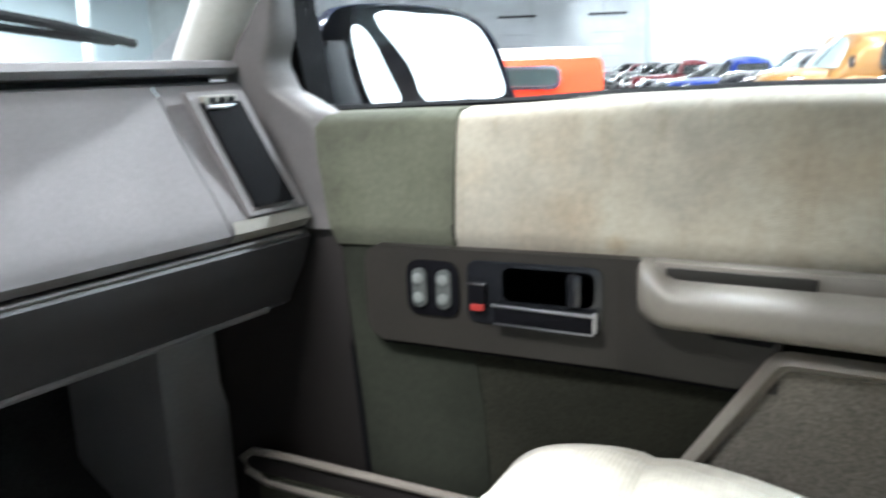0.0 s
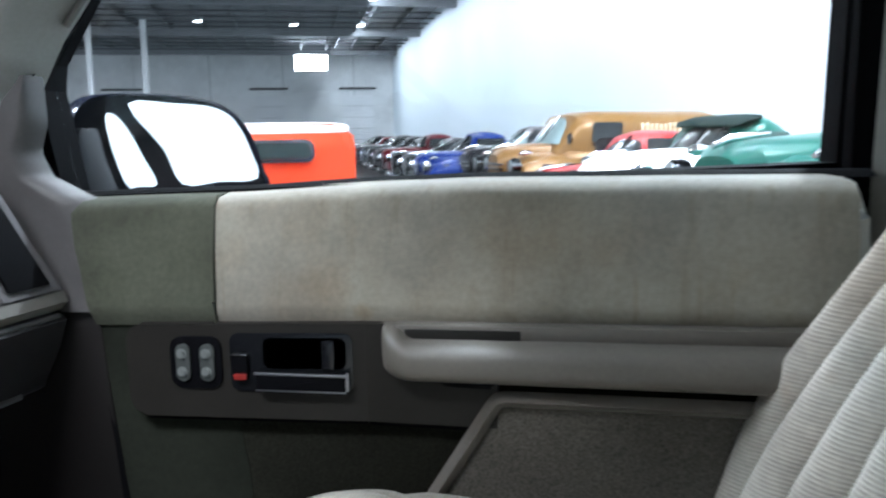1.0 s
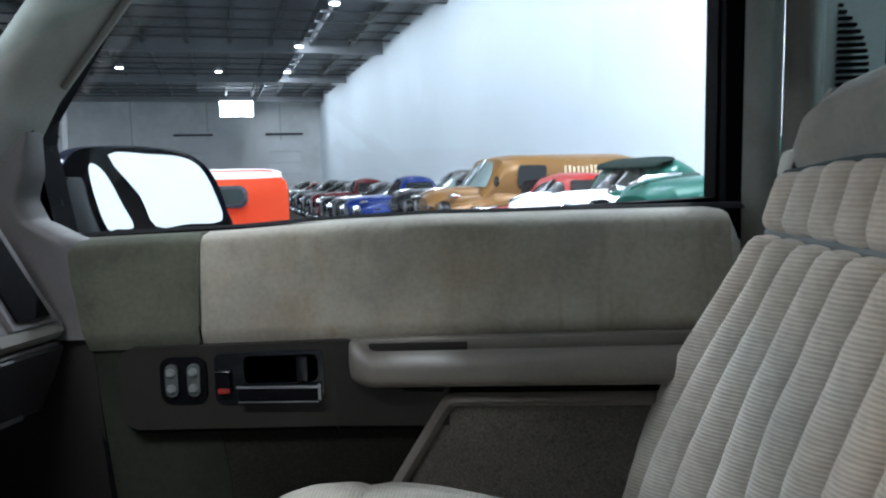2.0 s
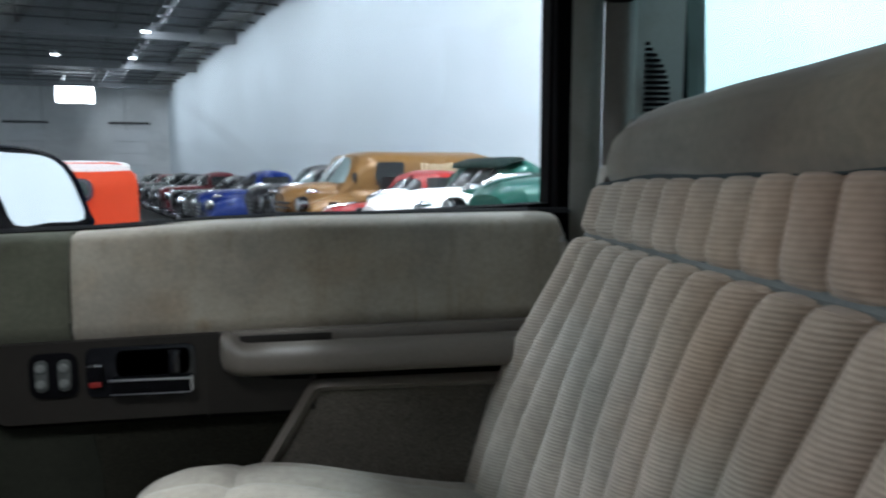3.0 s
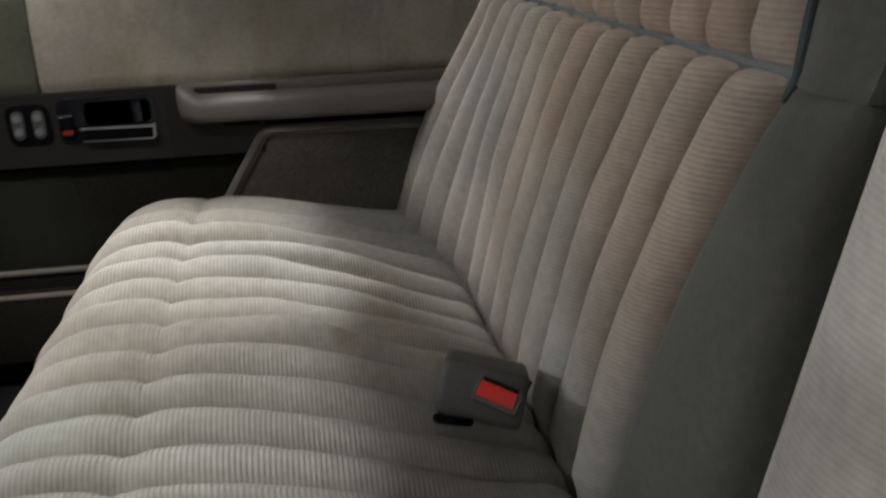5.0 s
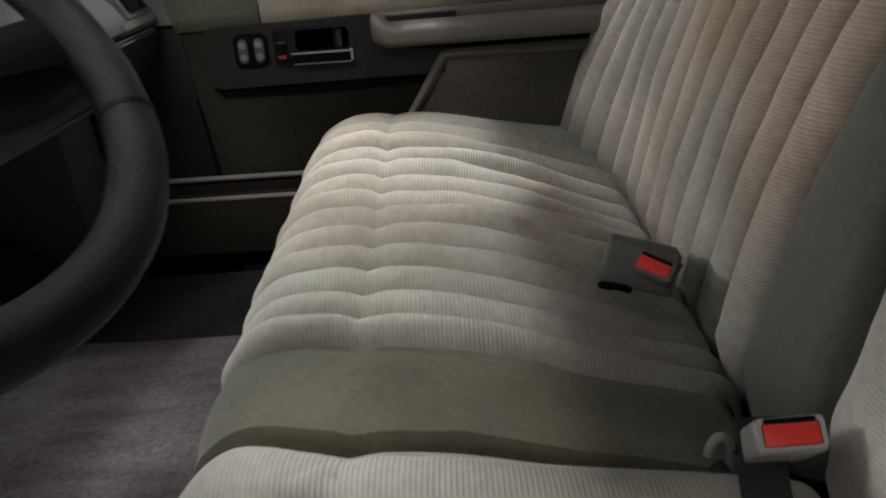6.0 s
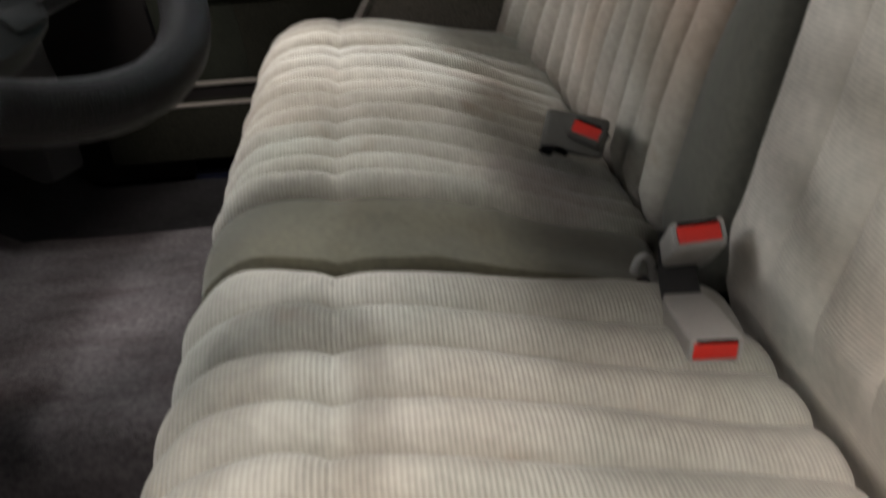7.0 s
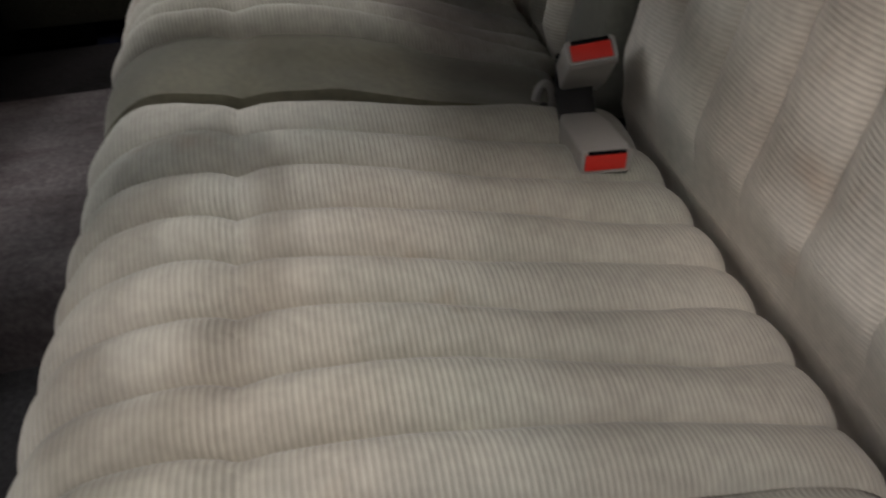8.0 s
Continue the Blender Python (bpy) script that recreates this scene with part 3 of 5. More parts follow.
def car(name, m, paint, label, length=4.8, width=1.8, hood=1.15, cab=(1.1, 2.4), roof=1.75, kind="pickup", roof_paint=None, pillar_paint=None, category="truck", visor=False, letters=False, win=None, shield=None, side=None, pane_top=0.15):
    c = thing(name, (0, 0, 0), label, category, "parked vehicles")
    c.matrix_basis = m
    w = width / 2
    # tub below the hood line
    low = 0.42
    part("body", body_shell([(0.12, w * 0.62, low + 0.1, hood - 0.12, 3.5), (0.3, w * 0.78, low, hood - 0.04, 4), (cab[0], w * 0.86, low, hood, 5), (cab[0] + 0.15, w * 0.92, low, hood + 0.05, 6), (cab[1], w * 0.94, low, hood + 0.05, 6)] + ([(cab[1] + 0.02, w * 0.94, low, hood - 0.05, 7), (length - 0.05, w * 0.94, low, hood - 0.06, 7)] if kind == "pickup" else [(cab[1] + 0.5, w * 0.93, low, hood + 0.02, 5), (length - 0.1, w * 0.8, low, hood - 0.15, 4)])), paint, c, local=True)
    part("hood_panel", body_shell([(0.02, w * 0.30, hood - 0.4, hood - 0.06, 2.6), (0.14, w * 0.42, hood - 0.42, hood + 0.03, 3), (cab[0] * 0.6, w * 0.52, hood - 0.3, hood + 0.09, 3), (cab[0] + 0.12, w * 0.62, hood - 0.3, hood + 0.1, 4)]), paint, c, local=True)
    # rounded front and rear fenders
    for sx, r in ((0.85, 0.46), (length - 1.0, 0.46)):
        for sy in (-1, 1):
            part("fender", body_shell([(sx - 0.74, w * 0.13, 0.5, 0.72, 2.5), (sx - 0.6, w * 0.19, 0.46, hood - 0.2, 2.6), (sx - 0.15, w * 0.22, 0.46, hood - 0.06, 2.6), (sx + 0.3, w * 0.21, 0.42, hood - 0.14, 2.6), (sx + 0.62, w * 0.14, 0.38, 0.75, 2.5)]), paint, c, local=True).location = (0, sy * (w - 0.2), 0)
            wheel_parts(c, sx, sy * (w - 0.12), 0.35, M_CAR_CHROME)
    # cab: rounded hull with window panes
    rp, pp = roof_paint or paint, pillar_paint or paint
    x0, x1, zb, zt = cab[0], cab[1], hood + 0.03, roof
    end = length - 0.12 if kind == "van" else x1
    lean = min(0.30 if kind != "sedan" else 0.42, 0.32 * (x1 - x0))
    run = end - x0
    K = 4.0
    zm = hood - 0.35
    tail = [(end - min(0.35, 0.3 * run), w * 0.87, zm, zt - 0.01, K), (end - min(0.12, 0.12 * run), w * 0.85, zm, zt - 0.06, K), (end, w * 0.78, zm, zt - 0.22, K)]
    if kind == "sedan":
        tail = [(end - 0.4, w * 0.86, zm, zt - 0.02, K), (end - 0.1, w * 0.84, zm, zt - 0.14, K), (end + 0.35, w * 0.8, zm, hood + 0.12, K)]
    part("cab", body_shell([(x0 - 0.05, w * 0.78, zm, hood + 0.02, K), (x0 + lean * 0.55, w * 0.83, zm, lerp(hood, zt, 0.55), K), (x0 + lean, w * 0.85, zm, zt - 0.05, K), (x0 + lean + min(0.25, 0.2 * run), w * 0.87, zm, zt, K)] + tail, 18), pp, c, local=True)
    if roof_paint:
        part("roof_panel", body_shell([(x0 + lean + 0.02, w * 0.62, zt - 0.14, zt - 0.02, 3), (x0 + lean + 0.25, w * 0.70, zt - 0.14, zt + 0.02, 3), (end - 0.3, w * 0.70, zt - 0.14, zt + 0.015, 3), (end - 0.08, w * 0.6, zt - 0.16, zt - 0.05, 3)]), rp, c, local=True)

    def side_y(z):
        sgn = (z - (zm + zt) / 2) / ((zt - zm) / 2)
        return w * 0.87 * max(0.0, 1 - abs(sgn) ** K) ** (1 / K)
    win0, win1 = win or (x0 + lean * 0.75, (x1 - 0.18 if kind != "sedan" else x1 - 0.1))
    wz0, wz1 = zb + 0.06, zt - (0.17 if kind == "van" else pane_top)
    for sy in (-1, 1):
        part("side_pane", prism(rounded(win0, wz0, win1, wz1, 0.05, 4), lambda p, q, d: (p + 0.10 * (q - wz0), sy * (side_y(q) + 0.016 + d), q), 0.012), side or M_CAR_PANE, c, local=True, smooth=False)
        part("pane_trim", tube([(win0 + 0.02, sy * (side_y(zb + 0.03) + 0.012), zb + 0.035), (win1 + 0.03, sy * (side_y(zb + 0.03) + 0.012), zb + 0.035)], 0.012, 6), M_CAR_CHROME, c, local=True)
    part("windshield", grid(lambda u, v: (x0 - 0.045 + (lean + 0.02) * v + 0.10 * (2 * u - 1) ** 4, lerp(-w * 0.74, w * 0.74, u) * (1 - 0.08 * v), lerp(hood + 0.075, zt - 0.10, v) + 0.012), 12, 6), shield or M_CAR_PANE, c, local=True)
    part("windshield_post", tube([(x0 - 0.06, 0, hood + 0.06), (x0 + lean - 0.03, 0, zt - 0.07)], 0.018, 6), M_CAR_CHROME, c, local=True)
    part("door_mirror", disc((x0 + 0.1, -w * 0.98, hood + 0.16), (1, 0, 0), 0.08, 0.03, 16, 0.008), M_CAR_CHROME, c, "round chrome mirror", local=True)
    if visor:
        part("sun_visor", body_shell([(x0 + lean * 0.55, w * 0.70, zt - 0.105, zt - 0.085, 3), (x0 + lean * 0.8, w * 0.76, zt - 0.085, zt - 0.035, 3), (x0 + lean + 0.1, w * 0.76, zt - 0.06, zt + 0.005, 3)]), M_VISOR, c, "dark green sun visor", local=True)
    # front end
    # small chrome pieces on fenders and hood are added for their sparkle
    for sy in (-1, 1):
        part("fender_chrome", body_shell([(0.22, 0.02, hood - 0.06, hood - 0.03, 2.2), (0.28, 0.05, hood - 0.09, hood + 0.01, 2.2), (0.40, 0.03, hood - 0.07, hood - 0.01, 2.2)], 8), M_CHROME, c, "chrome fender piece added for sparkle", local=True).location = (0, sy * (w - 0.26), 0)
    part("hood_chrome", body_shell([(0.0, 0.012, hood - 0.02, hood + 0.03, 2.2), (0.12, 0.03, hood + 0.02, hood + 0.085, 2.2), (0.42, 0.008, hood + 0.07, hood + 0.10, 2.2)], 8), M_CHROME, c, "chrome hood piece added for sparkle", local=True)
    for sy in (-1, 1):
        h = part("headlamp", disc((0.16, sy * (w - 0.24), hood - 0.22), (-1, 0, 0), 0.12, 0.14, 24, 0.02), M_CAR_CHROME, c, local=True)
        part("lens", disc((0.085, sy * (w - 0.24), hood - 0.22), (-1, 0, 0), 0.095, 0.02, 20, 0.006), M_LENS, h, local=True)
    for k in range(5):
        part("grille_bar", box((0.0, -w * 0.42, hood - 0.52 + 0.075 * k), (0.07, w * 0.42, hood - 0.485 + 0.075 * k), 0.012), M_CAR_CHROME, c, local=True)
    part("front_bumper", tube([(0.12, -w * 0.98, 0.52), (-0.06, -w * 0.7, 0.52), (-0.1, 0, 0.52), (-0.06, w * 0.7, 0.52), (0.12, w * 0.98, 0.52)], 0.085, 10), M_CAR_CHROME, c, "chrome bumper", local=True)
    part("rear_bumper", tube([(length - 0.1, -w * 0.95, 0.55), (length + 0.02, 0, 0.55), (length - 0.1, w * 0.95, 0.55)], 0.07, 8), M_CAR_CHROME, c, "chrome bumper", local=True)
    part("side_trim", joined(*[box((0.5, sy * (w * 0.955) - 0.012, hood - 0.22), (length - 0.5, sy * (w * 0.955) + 0.012, hood - 0.19), 0.005) for sy in (-1, 1)]), M_CAR_CHROME, c, local=True)
    if letters:
        for k, h in enumerate((0.17, 0.17, 0.15, 0.16, 0.15, 0.15, 0.17, 0.17, 0.15, 0.16)):
            z_l = roof - 0.36
            part("letter_bar", box((2.04 + 0.072 * k, -side_y(z_l) - 0.014, z_l), (2.068 + 0.072 * k, -side_y(z_l + h) + 0.0, z_l + h), 0.002), M_CREAM, c, "cream painted lettering bar", smooth=False, local=True)
    return c


def paint(name, color, metal=0.1):
    return mat(name, color, 0.3, metal, 80, 0.02, 2, 0.03, 0, coat=0.06, spec=0.2)


M_TAN = paint("tan_paint", (0.19, 0.10, 0.030))
M_BLUE = paint("blue_paint", (0.006, 0.026, 0.175))
M_CAR_BLACK = paint("black_paint", (0.01, 0.01, 0.012))
M_CAR_RED = paint("red_paint", (0.28, 0.018, 0.016))
M_CAR_WHITE = paint("white_paint", (0.8, 0.8, 0.78))
M_TEAL = paint("teal_paint", (0.009, 0.070, 0.052))
M_ORANGE = paint("orange_paint", (0.52, 0.062, 0.022))
M_MAROON = paint("maroon_paint", (0.12, 0.015, 0.02))
M_GREY = paint("grey_paint", (0.05, 0.054, 0.054), 0.3)
M_CREAM = mat("cream_letter_paint", (0.72, 0.62, 0.42), 0.5, 0, 80, 0.05, 5, 0.08, 0)


def row_pose(a, b):
    return hall_pose(a, b, 0)


car("teal_truck", row_pose(4.5, 3.2), M_TEAL, "teal vintage truck with chrome headlamps, parked nose out", 5.2, 2.0, 1.52, (1.6, 2.9), 2.05)
car("two_tone_pickup", hall_pose(6.25, 2.95), M_CAR_WHITE, "vintage pickup with white hood and green cab", 4.0, 1.6, 1.375, (1.08, 1.62), 1.76, pillar_paint=M_TEAL, visor=True, shield=M_CAR_PANE, side=M_PANE_GREEN, win=(1.22, 1.54))
car("red_pickup", row_pose(8.7, 3.3), M_CAR_RED, "red vintage pickup with dark glass", 4.7, 1.8, 1.15, (0.95, 1.90), 1.64, win=(1.05, 1.55), pane_top=0.09)
car("panel_van", row_pose(11.2, 3.4), M_TAN, "tan vintage panel van with cream lettering", 3.6, 1.9, 1.38, (0.80, 1.95), 1.94, kind="van", category="van", letters=True, win=(1.26, 1.72), shield=M_PANE_PALE)
car("black_pickup", row_pose(14.0, 3.55), M_CAR_BLACK, "black vintage pickup with chrome front", 4.8, 1.8, 1.33, (0.95, 1.85), 1.76, shield=M_PANE_PALE, side=M_PANE_PALE)
car("blue_pickup", row_pose(17.0, 3.1), M_BLUE, "royal blue vintage pickup with chrome bumper", 4.8, 1.8, 1.17, (1.0, 2.02), 1.68)
FAR_CARS = [(19.6, M_GREY, 1.56, 1.1, "grey vintage sedan parked nose out", "car"), (22.2, M_CAR_BLACK, 1.54, 1.08, "black vintage sedan parked nose out", "car"), (24.8, M_MAROON, 1.66, 1.15, "maroon vintage pickup parked nose out", "truck"), (27.4, M_GREY, 1.54, 1.08, "grey vintage sedan parked nose out", "car"), (30.0, M_CAR_BLACK, 1.59, 1.1, "black vintage coupe parked nose out", "car"), (32.8, M_GREY, 1.64, 1.15, "grey vintage pickup parked nose out", "truck"), (35.6, M_GREY, 1.56, 1.1, "grey vintage sedan parked nose out", "car"), (38.6, M_MAROON, 1.59, 1.1, "maroon vintage sedan parked nose out", "car"), (41.8, M_CAR_BLACK, 1.62, 1.12, "black vintage pickup parked nose out", "truck"), (45.0, M_GREY, 1.56, 1.1, "grey vintage coupe parked nose out", "car")]
for a, p, rf, hd, lab, cat in FAR_CARS:
    car("parked_car", row_pose(a, 3.2), p, lab, 4.7, 1.8, hd, (1.2, 2.6 if cat == "car" else 2.3), rf, kind="sedan" if cat == "car" else "pickup", category=cat)


def orange_cab():
    """Vintage pickup that shows the back of its cab."""
    c = thing("orange_pickup", (0, 0, 0), "orange vintage pickup seen from behind, narrow rear window", "truck", "parked vehicles")
    c.matrix_basis = hall_pose(6.7, 0.08, 0, 0)
    w, top = 0.92, 1.745
    outer = rounded(-w, 0.45, w, top, 0.20, 6)
    win = rounded(-0.62, 1.44, 0.53, 1.58, 0.06, 6)
    part("cab_back", joined(ring_prism(outer, win, lambda p, q, d: (p, d + 0.08 * ((q - 1.2) / 0.6) ** 2 * (q > 1.2), q), 0.06)), M_ORANGE, c, local=True)
    part("roof", body_shell([(0.05, w * 0.95, top - 0.16, top - 0.01, 5), (0.3, w * 0.97, top - 0.16, top + 0.02, 5), (1.2, w * 0.94, top - 0.16, top, 5), (1.45, w * 0.85, top - 0.18, top - 0.1, 4)]), M_CAR_WHITE, c, "white roof", local=True).rotation_euler = (0, 0, radians(90))
    for sx in (-1, 1):
        part("cab_side", box((sx * w - 0.05, 0.06, 0.45), (sx * w + 0.0, 1.3, 1.25), 0.02), M_ORANGE, c, local=True)
        part("cab_pillar", tube([(sx * (w - 0.04), 1.25, 1.2), (sx * (w - 0.1), 1.2, top - 0.1)], 0.05, 8), M_ORANGE, c, local=True)
        part("cab_corner", tube([(sx * (w - 0.08), 0.16, 0.5), (sx * (w - 0.08), 0.16, top - 0.1)], 0.08, 8), M_ORANGE, c, local=True)
    part("window_seal", ring_prism(rounded(-0.65, 1.41, 0.56, 1.61, 0.08, 6), win, lambda p, q, d: (p, d - 0.012, q), 0.02), M_CHROME, c, "chrome window seal", local=True)
    part("rear_pane", prism(win, lambda p, q, d: (p, d + 0.05, q), 0.008), M_CAR_GLASS, c, smooth=False, local=True)
    part("bench", box((-w + 0.12, 0.12, 0.7), (w - 0.12, 0.4, 1.42), 0.06), M_CAR_DARK, c, "dark seat", local=True)
    part("hood_panel", box((-w * 0.6, 1.3, 0.5), (w * 0.6, 2.7, 1.22), 0.12, 3), M_ORANGE, c, local=True)
    part("bed", box((-w * 0.95, -2.1, 0.5), (w * 0.95, -0.06, 0.98), 0.04), M_ORANGE, c, local=True)
    for sx in (-1, 1):
        for y in (-1.1, 1.9):
            wl = part("wheel", disc((sx * (w - 0.08), y, 0.36), (1, 0, 0), 0.36, 0.22, 28, 0.03), M_TYRE, c, local=True)
            part("rim", disc((sx * (w + 0.035), y, 0.36), (1, 0, 0), 0.2, 0.02, 24, 0.006), M_CHROME, wl, "bright hubcap", local=True)


orange_cab()

# ---- the pickup whose cab the camera is in: x to the rear, y to the passenger side ----
FLOOR_Z = 0.86


def yd(x):
    """Inner face of the passenger door trim."""
    return 0.803 - 0.142 * max(0.0, x - 0.30)


def zs(x):
    """Rise of the door's lines towards the rear."""
    return 0.020 * x + 0.018 * max(0.0, x - 0.3)


def zt(x):
    """Rise of the door's upper edge towards the rear."""
    return curve_at([(-0.15, 0.004), (0.1, 0.010), (0.334, 0.022), (0.44, 0.026), (0.82, 0.029)], x)


def zp(x):
    """Heights of the switches and the lever on their plate."""
    return zs(x) + 0.004


truck = thing("pickup_body", (0.3, 0.0, 0.0), "dark navy pickup cab shell with pale headliner", "truck")
part("floor_pan", box((-0.75, -0.86, FLOOR_Z - 0.12), (1.12, 0.93, FLOOR_Z - 0.03), 0.02), M_NAVY, truck)
# sill box added to stop light leaking in under the door
part("door_sill", box((-0.75, 0.815, 0.80), (1.10, 0.945, 0.885), 0.012), M_NAVY, truck)
part("firewall", box((-0.8, -0.86, FLOOR_Z - 0.03), (-0.74, 0.93, 1.5), 0.01), M_KICK, truck)
# unseen roof skin and headliner: front edge placed for its shadow, pale for bounce light
part("roof", grid(lambda u, v: (lerp(0.22, 1.12, u), lerp(-0.86, 0.93, v), 2.10 - 0.05 * abs(2 * v - 1) ** 4 - 0.05 * abs(2 * u - 1) ** 6), 16, 16), M_NAVY, truck)
part("headliner", grid(lambda u, v: (lerp(0.24, 1.10, u), lerp(-0.84, 0.9, v), 2.065 - 0.05 * abs(2 * v - 1) ** 4 - 0.04 * abs(2 * u - 1) ** 6), 16, 16), M_HEADLINER, truck)
# rear wall with its window
rw = lambda p, q, d: (1.07 + d - 0.06 * (q - 1.6), p, q)
part("rear_wall", ring_prism([(-0.86, 0.8), (-0.86, 2.06), (0.93, 2.06), (0.93, 0.8)], [(-0.74, 1.62), (-0.70, 2.0), (0.85, 2.0), (0.875, 1.62)], rw, 0.05), M_PILLAR, truck, smooth=False)
part("rear_window_seal", ring_prism([(-0.76, 1.60), (-0.72, 2.02), (0.87, 2.02), (0.895, 1.60)], [(-0.73, 1.63), (-0.69, 1.99), (0.842, 1.99), (0.868, 1.63)], lambda p, q, d: (1.055 + d - 0.06 * (q - 1.6), p, q), 0.03), M_RUBBER, truck, "black rubber seal", smooth=False)
rg = part("rear_glass", prism([(-0.73, 1.63), (-0.69, 1.99), (0.842, 1.99), (0.868, 1.63)], lambda p, q, d: (1.078 + d - 0.06 * (q - 1.6), p, q), 0.006), M_REAR_GLASS, truck, smooth=False)
rg.visible_shadow = False
# windshield between the cowl and the roof
ws = part("windshield", grid(lambda u, v: (lerp(-0.66, 0.24, u) + 0.10 * (2 * v - 1) ** 2 * (1 - 0.7 * u), lerp(-0.82, 0.88, v), lerp(1.56, 2.05, u)), 6, 12), M_SHIELD, truck)
ws.visible_shadow = False
wiper = part("wiper_arm", tube([(-0.41, 0.40, 1.722), (-0.435, 0.62, 1.694), (-0.452, 0.76, 1.680), (-0.474, 0.90, 1.660)], 0.007, 8), M_RUBBER, truck, "black wiper arm")
part("wiper_blade", tube([(-0.425, 0.40, 1.705), (-0.447, 0.62, 1.680), (-0.462, 0.78, 1.667), (-0.470, 0.86, 1.661)], 0.006, 6), M_RUBBER, wiper)
part("cowl", grid(lambda u, v: (lerp(-0.95, -0.52, u), lerp(-0.86, 0.93, v), lerp(1.50, 1.555, u)), 4, 8), M_RUBBER, truck)
part("hood", grid(lambda u, v: (lerp(-2.0, -0.95, u), lerp(-0.82, 0.89, v), 1.50 - 0.06 * (1 - u) ** 2 - 0.10 * abs(2 * v - 1) ** 4), 10, 12), M_NAVY, truck)
for s, y in ((-1, -0.93), (1, 0.99)):
    part("front_fender", body_shell([(-2.1, 0.10, 0.75, 1.30, 3), (-1.9, 0.12, 0.6, 1.42, 4), (-1.3, 0.13, 0.95, 1.45, 4), (-0.62, 0.10, 0.6, 1.5, 4)]), M_NAVY, truck).location.y += y
    part("rocker_panel", box((-0.6, y - 0.06, 0.55), (1.1, y + 0.04, 0.84), 0.03), M_NAVY, truck)
    for x in (-1.35, 2.35):
        wl = part("wheel", disc((x, y - s * 0.12, 0.40), (0, 1, 0), 0.40, 0.25, 32, 0.03), M_TYRE, truck)
        part("rim", disc((x, y + s * 0.01, 0.40), (0, 1, 0), 0.23, 0.03, 24, 0.01), M_CHROME, wl, "chrome rim")
part("grille", box((-2.16, -0.75, 0.8), (-2.05, 0.82, 1.3), 0.03), M_CHROME, truck)
part("bed_floor", box((1.16, -0.86, 0.86), (3.3, 0.93, 0.92), 0.01), M_NAVY, truck)
for y in (-0.93, 0.93):
    part("bed_side", box((1.16, y - 0.06, 0.6), (3.3, y + 0.06, 1.40), 0.04), M_NAVY, truck)
part("tailgate", box((3.28, -0.86, 0.8), (3.34, 0.93, 1.38), 0.02), M_NAVY, truck)
part("bed_front", box((1.15, -0.86, 0.86), (1.19, 0.93, 1.40), 0.01), M_NAVY, truck)
part("rear_pillar_driver", box((0.90, -0.9, 0.84), (1.10, -0.80, 2.04), 0.03), M_PILLAR, truck)
part("front_pillar_driver", tube([(-0.50, -0.83, 1.55), (-0.16, -0.81, 1.78), (0.19, -0.78, 2.05)], 0.045, 8), M_PILLAR, truck)
part("cowl_side_driver", box((-0.75, -0.9, 0.84), (-0.42, -0.8, 1.55), 0.03), M_KICK, truck)

# passenger side: windshield pillar trim
part("front_pillar_trim", grid(lambda u, v: (
    curve_at([(0, -0.225), (0.35, -0.13), (1, 0.14)], u) + lerp(-0.085, 0.02, v),
    curve_at([(0, 0.835), (0.35, 0.835), (1, 0.80)], u) - 0.035 * math.sin(math.pi * v) + lerp(-0.035, 0.03, v),
    curve_at([(0, 1.60), (0.35, 1.76), (1, 2.05)], u) + lerp(0.01, 0.0, v)), 14, 8), M_PILLAR, truck, "pale plastic pillar trim")
# lower corner trim between dash end and door
def corner_trim(u, v):
    z = lerp(1.416, 1.715, u)
    x_l = curve_at([(1.416, -0.115), (1.45, -0.170), (1.60, -0.222), (1.64, -0.200), (1.68, -0.166), (1.715, -0.130)], z)
    x_r = curve_at([(1.416, -0.016), (1.50, -0.046), (1.535, -0.055), (1.555, -0.064), (1.572, -0.096), (1.59, -0.128), (1.62, -0.138), (1.66, -0.125), (1.715, -0.122)], z)
    x = lerp(x_l, x_r, v)
    return (x, 0.797 + 0.12 * (x + 0.15) + 0.034 * max(0.0, (v - 0.7) / 0.3) ** 2.2 + 0.03 * max(0.0, (0.15 - v) / 0.15) ** 2 + 0.012 * math.sin(math.pi * u), z)


def pillar_seal(u, v):
    """Black rubber strip between the pillar trim and the door."""
    z = lerp(1.58, 1.72, u)
    x = curve_at([(1.58, -0.225), (1.64, -0.205), (1.68, -0.182), (1.75, -0.106)], z)
    return (x + lerp(-0.02, 0.04 * (1 - u), v), 0.842 + 0.006 * math.sin(math.pi * v), z)


part("pillar_seal", grid(pillar_seal, 12, 6), M_RUBBER, truck, "black rubber seal")
part("corner_trim", grid(corner_trim, 40, 18), M_CORNER, truck, "grey plastic corner trim")
part("pillar_edge", tube([(curve_at([(0, -0.225), (0.35, -0.13), (1, 0.14)], k / 12) + 0.018, curve_at([(0, 0.835), (0.35, 0.835), (1, 0.80)], k / 12) + 0.018, curve_at([(0, 1.60), (0.35, 1.76), (1, 2.05)], k / 12)) for k in range(5, 13)], 0.005, 8), M_DASH_LIGHT, truck, "cream trim edge")
part("kick_panel", prism([(-0.74, 0.84), (-0.74, 1.52), (-0.235, 1.60), (-0.12, 1.42), (-0.06, 1.425), (-0.042, 1.17), (-0.022, 0.84)], lambda p, q, d: (p, 0.835 - d, q), 0.02, 0.005), M_KICK, truck)
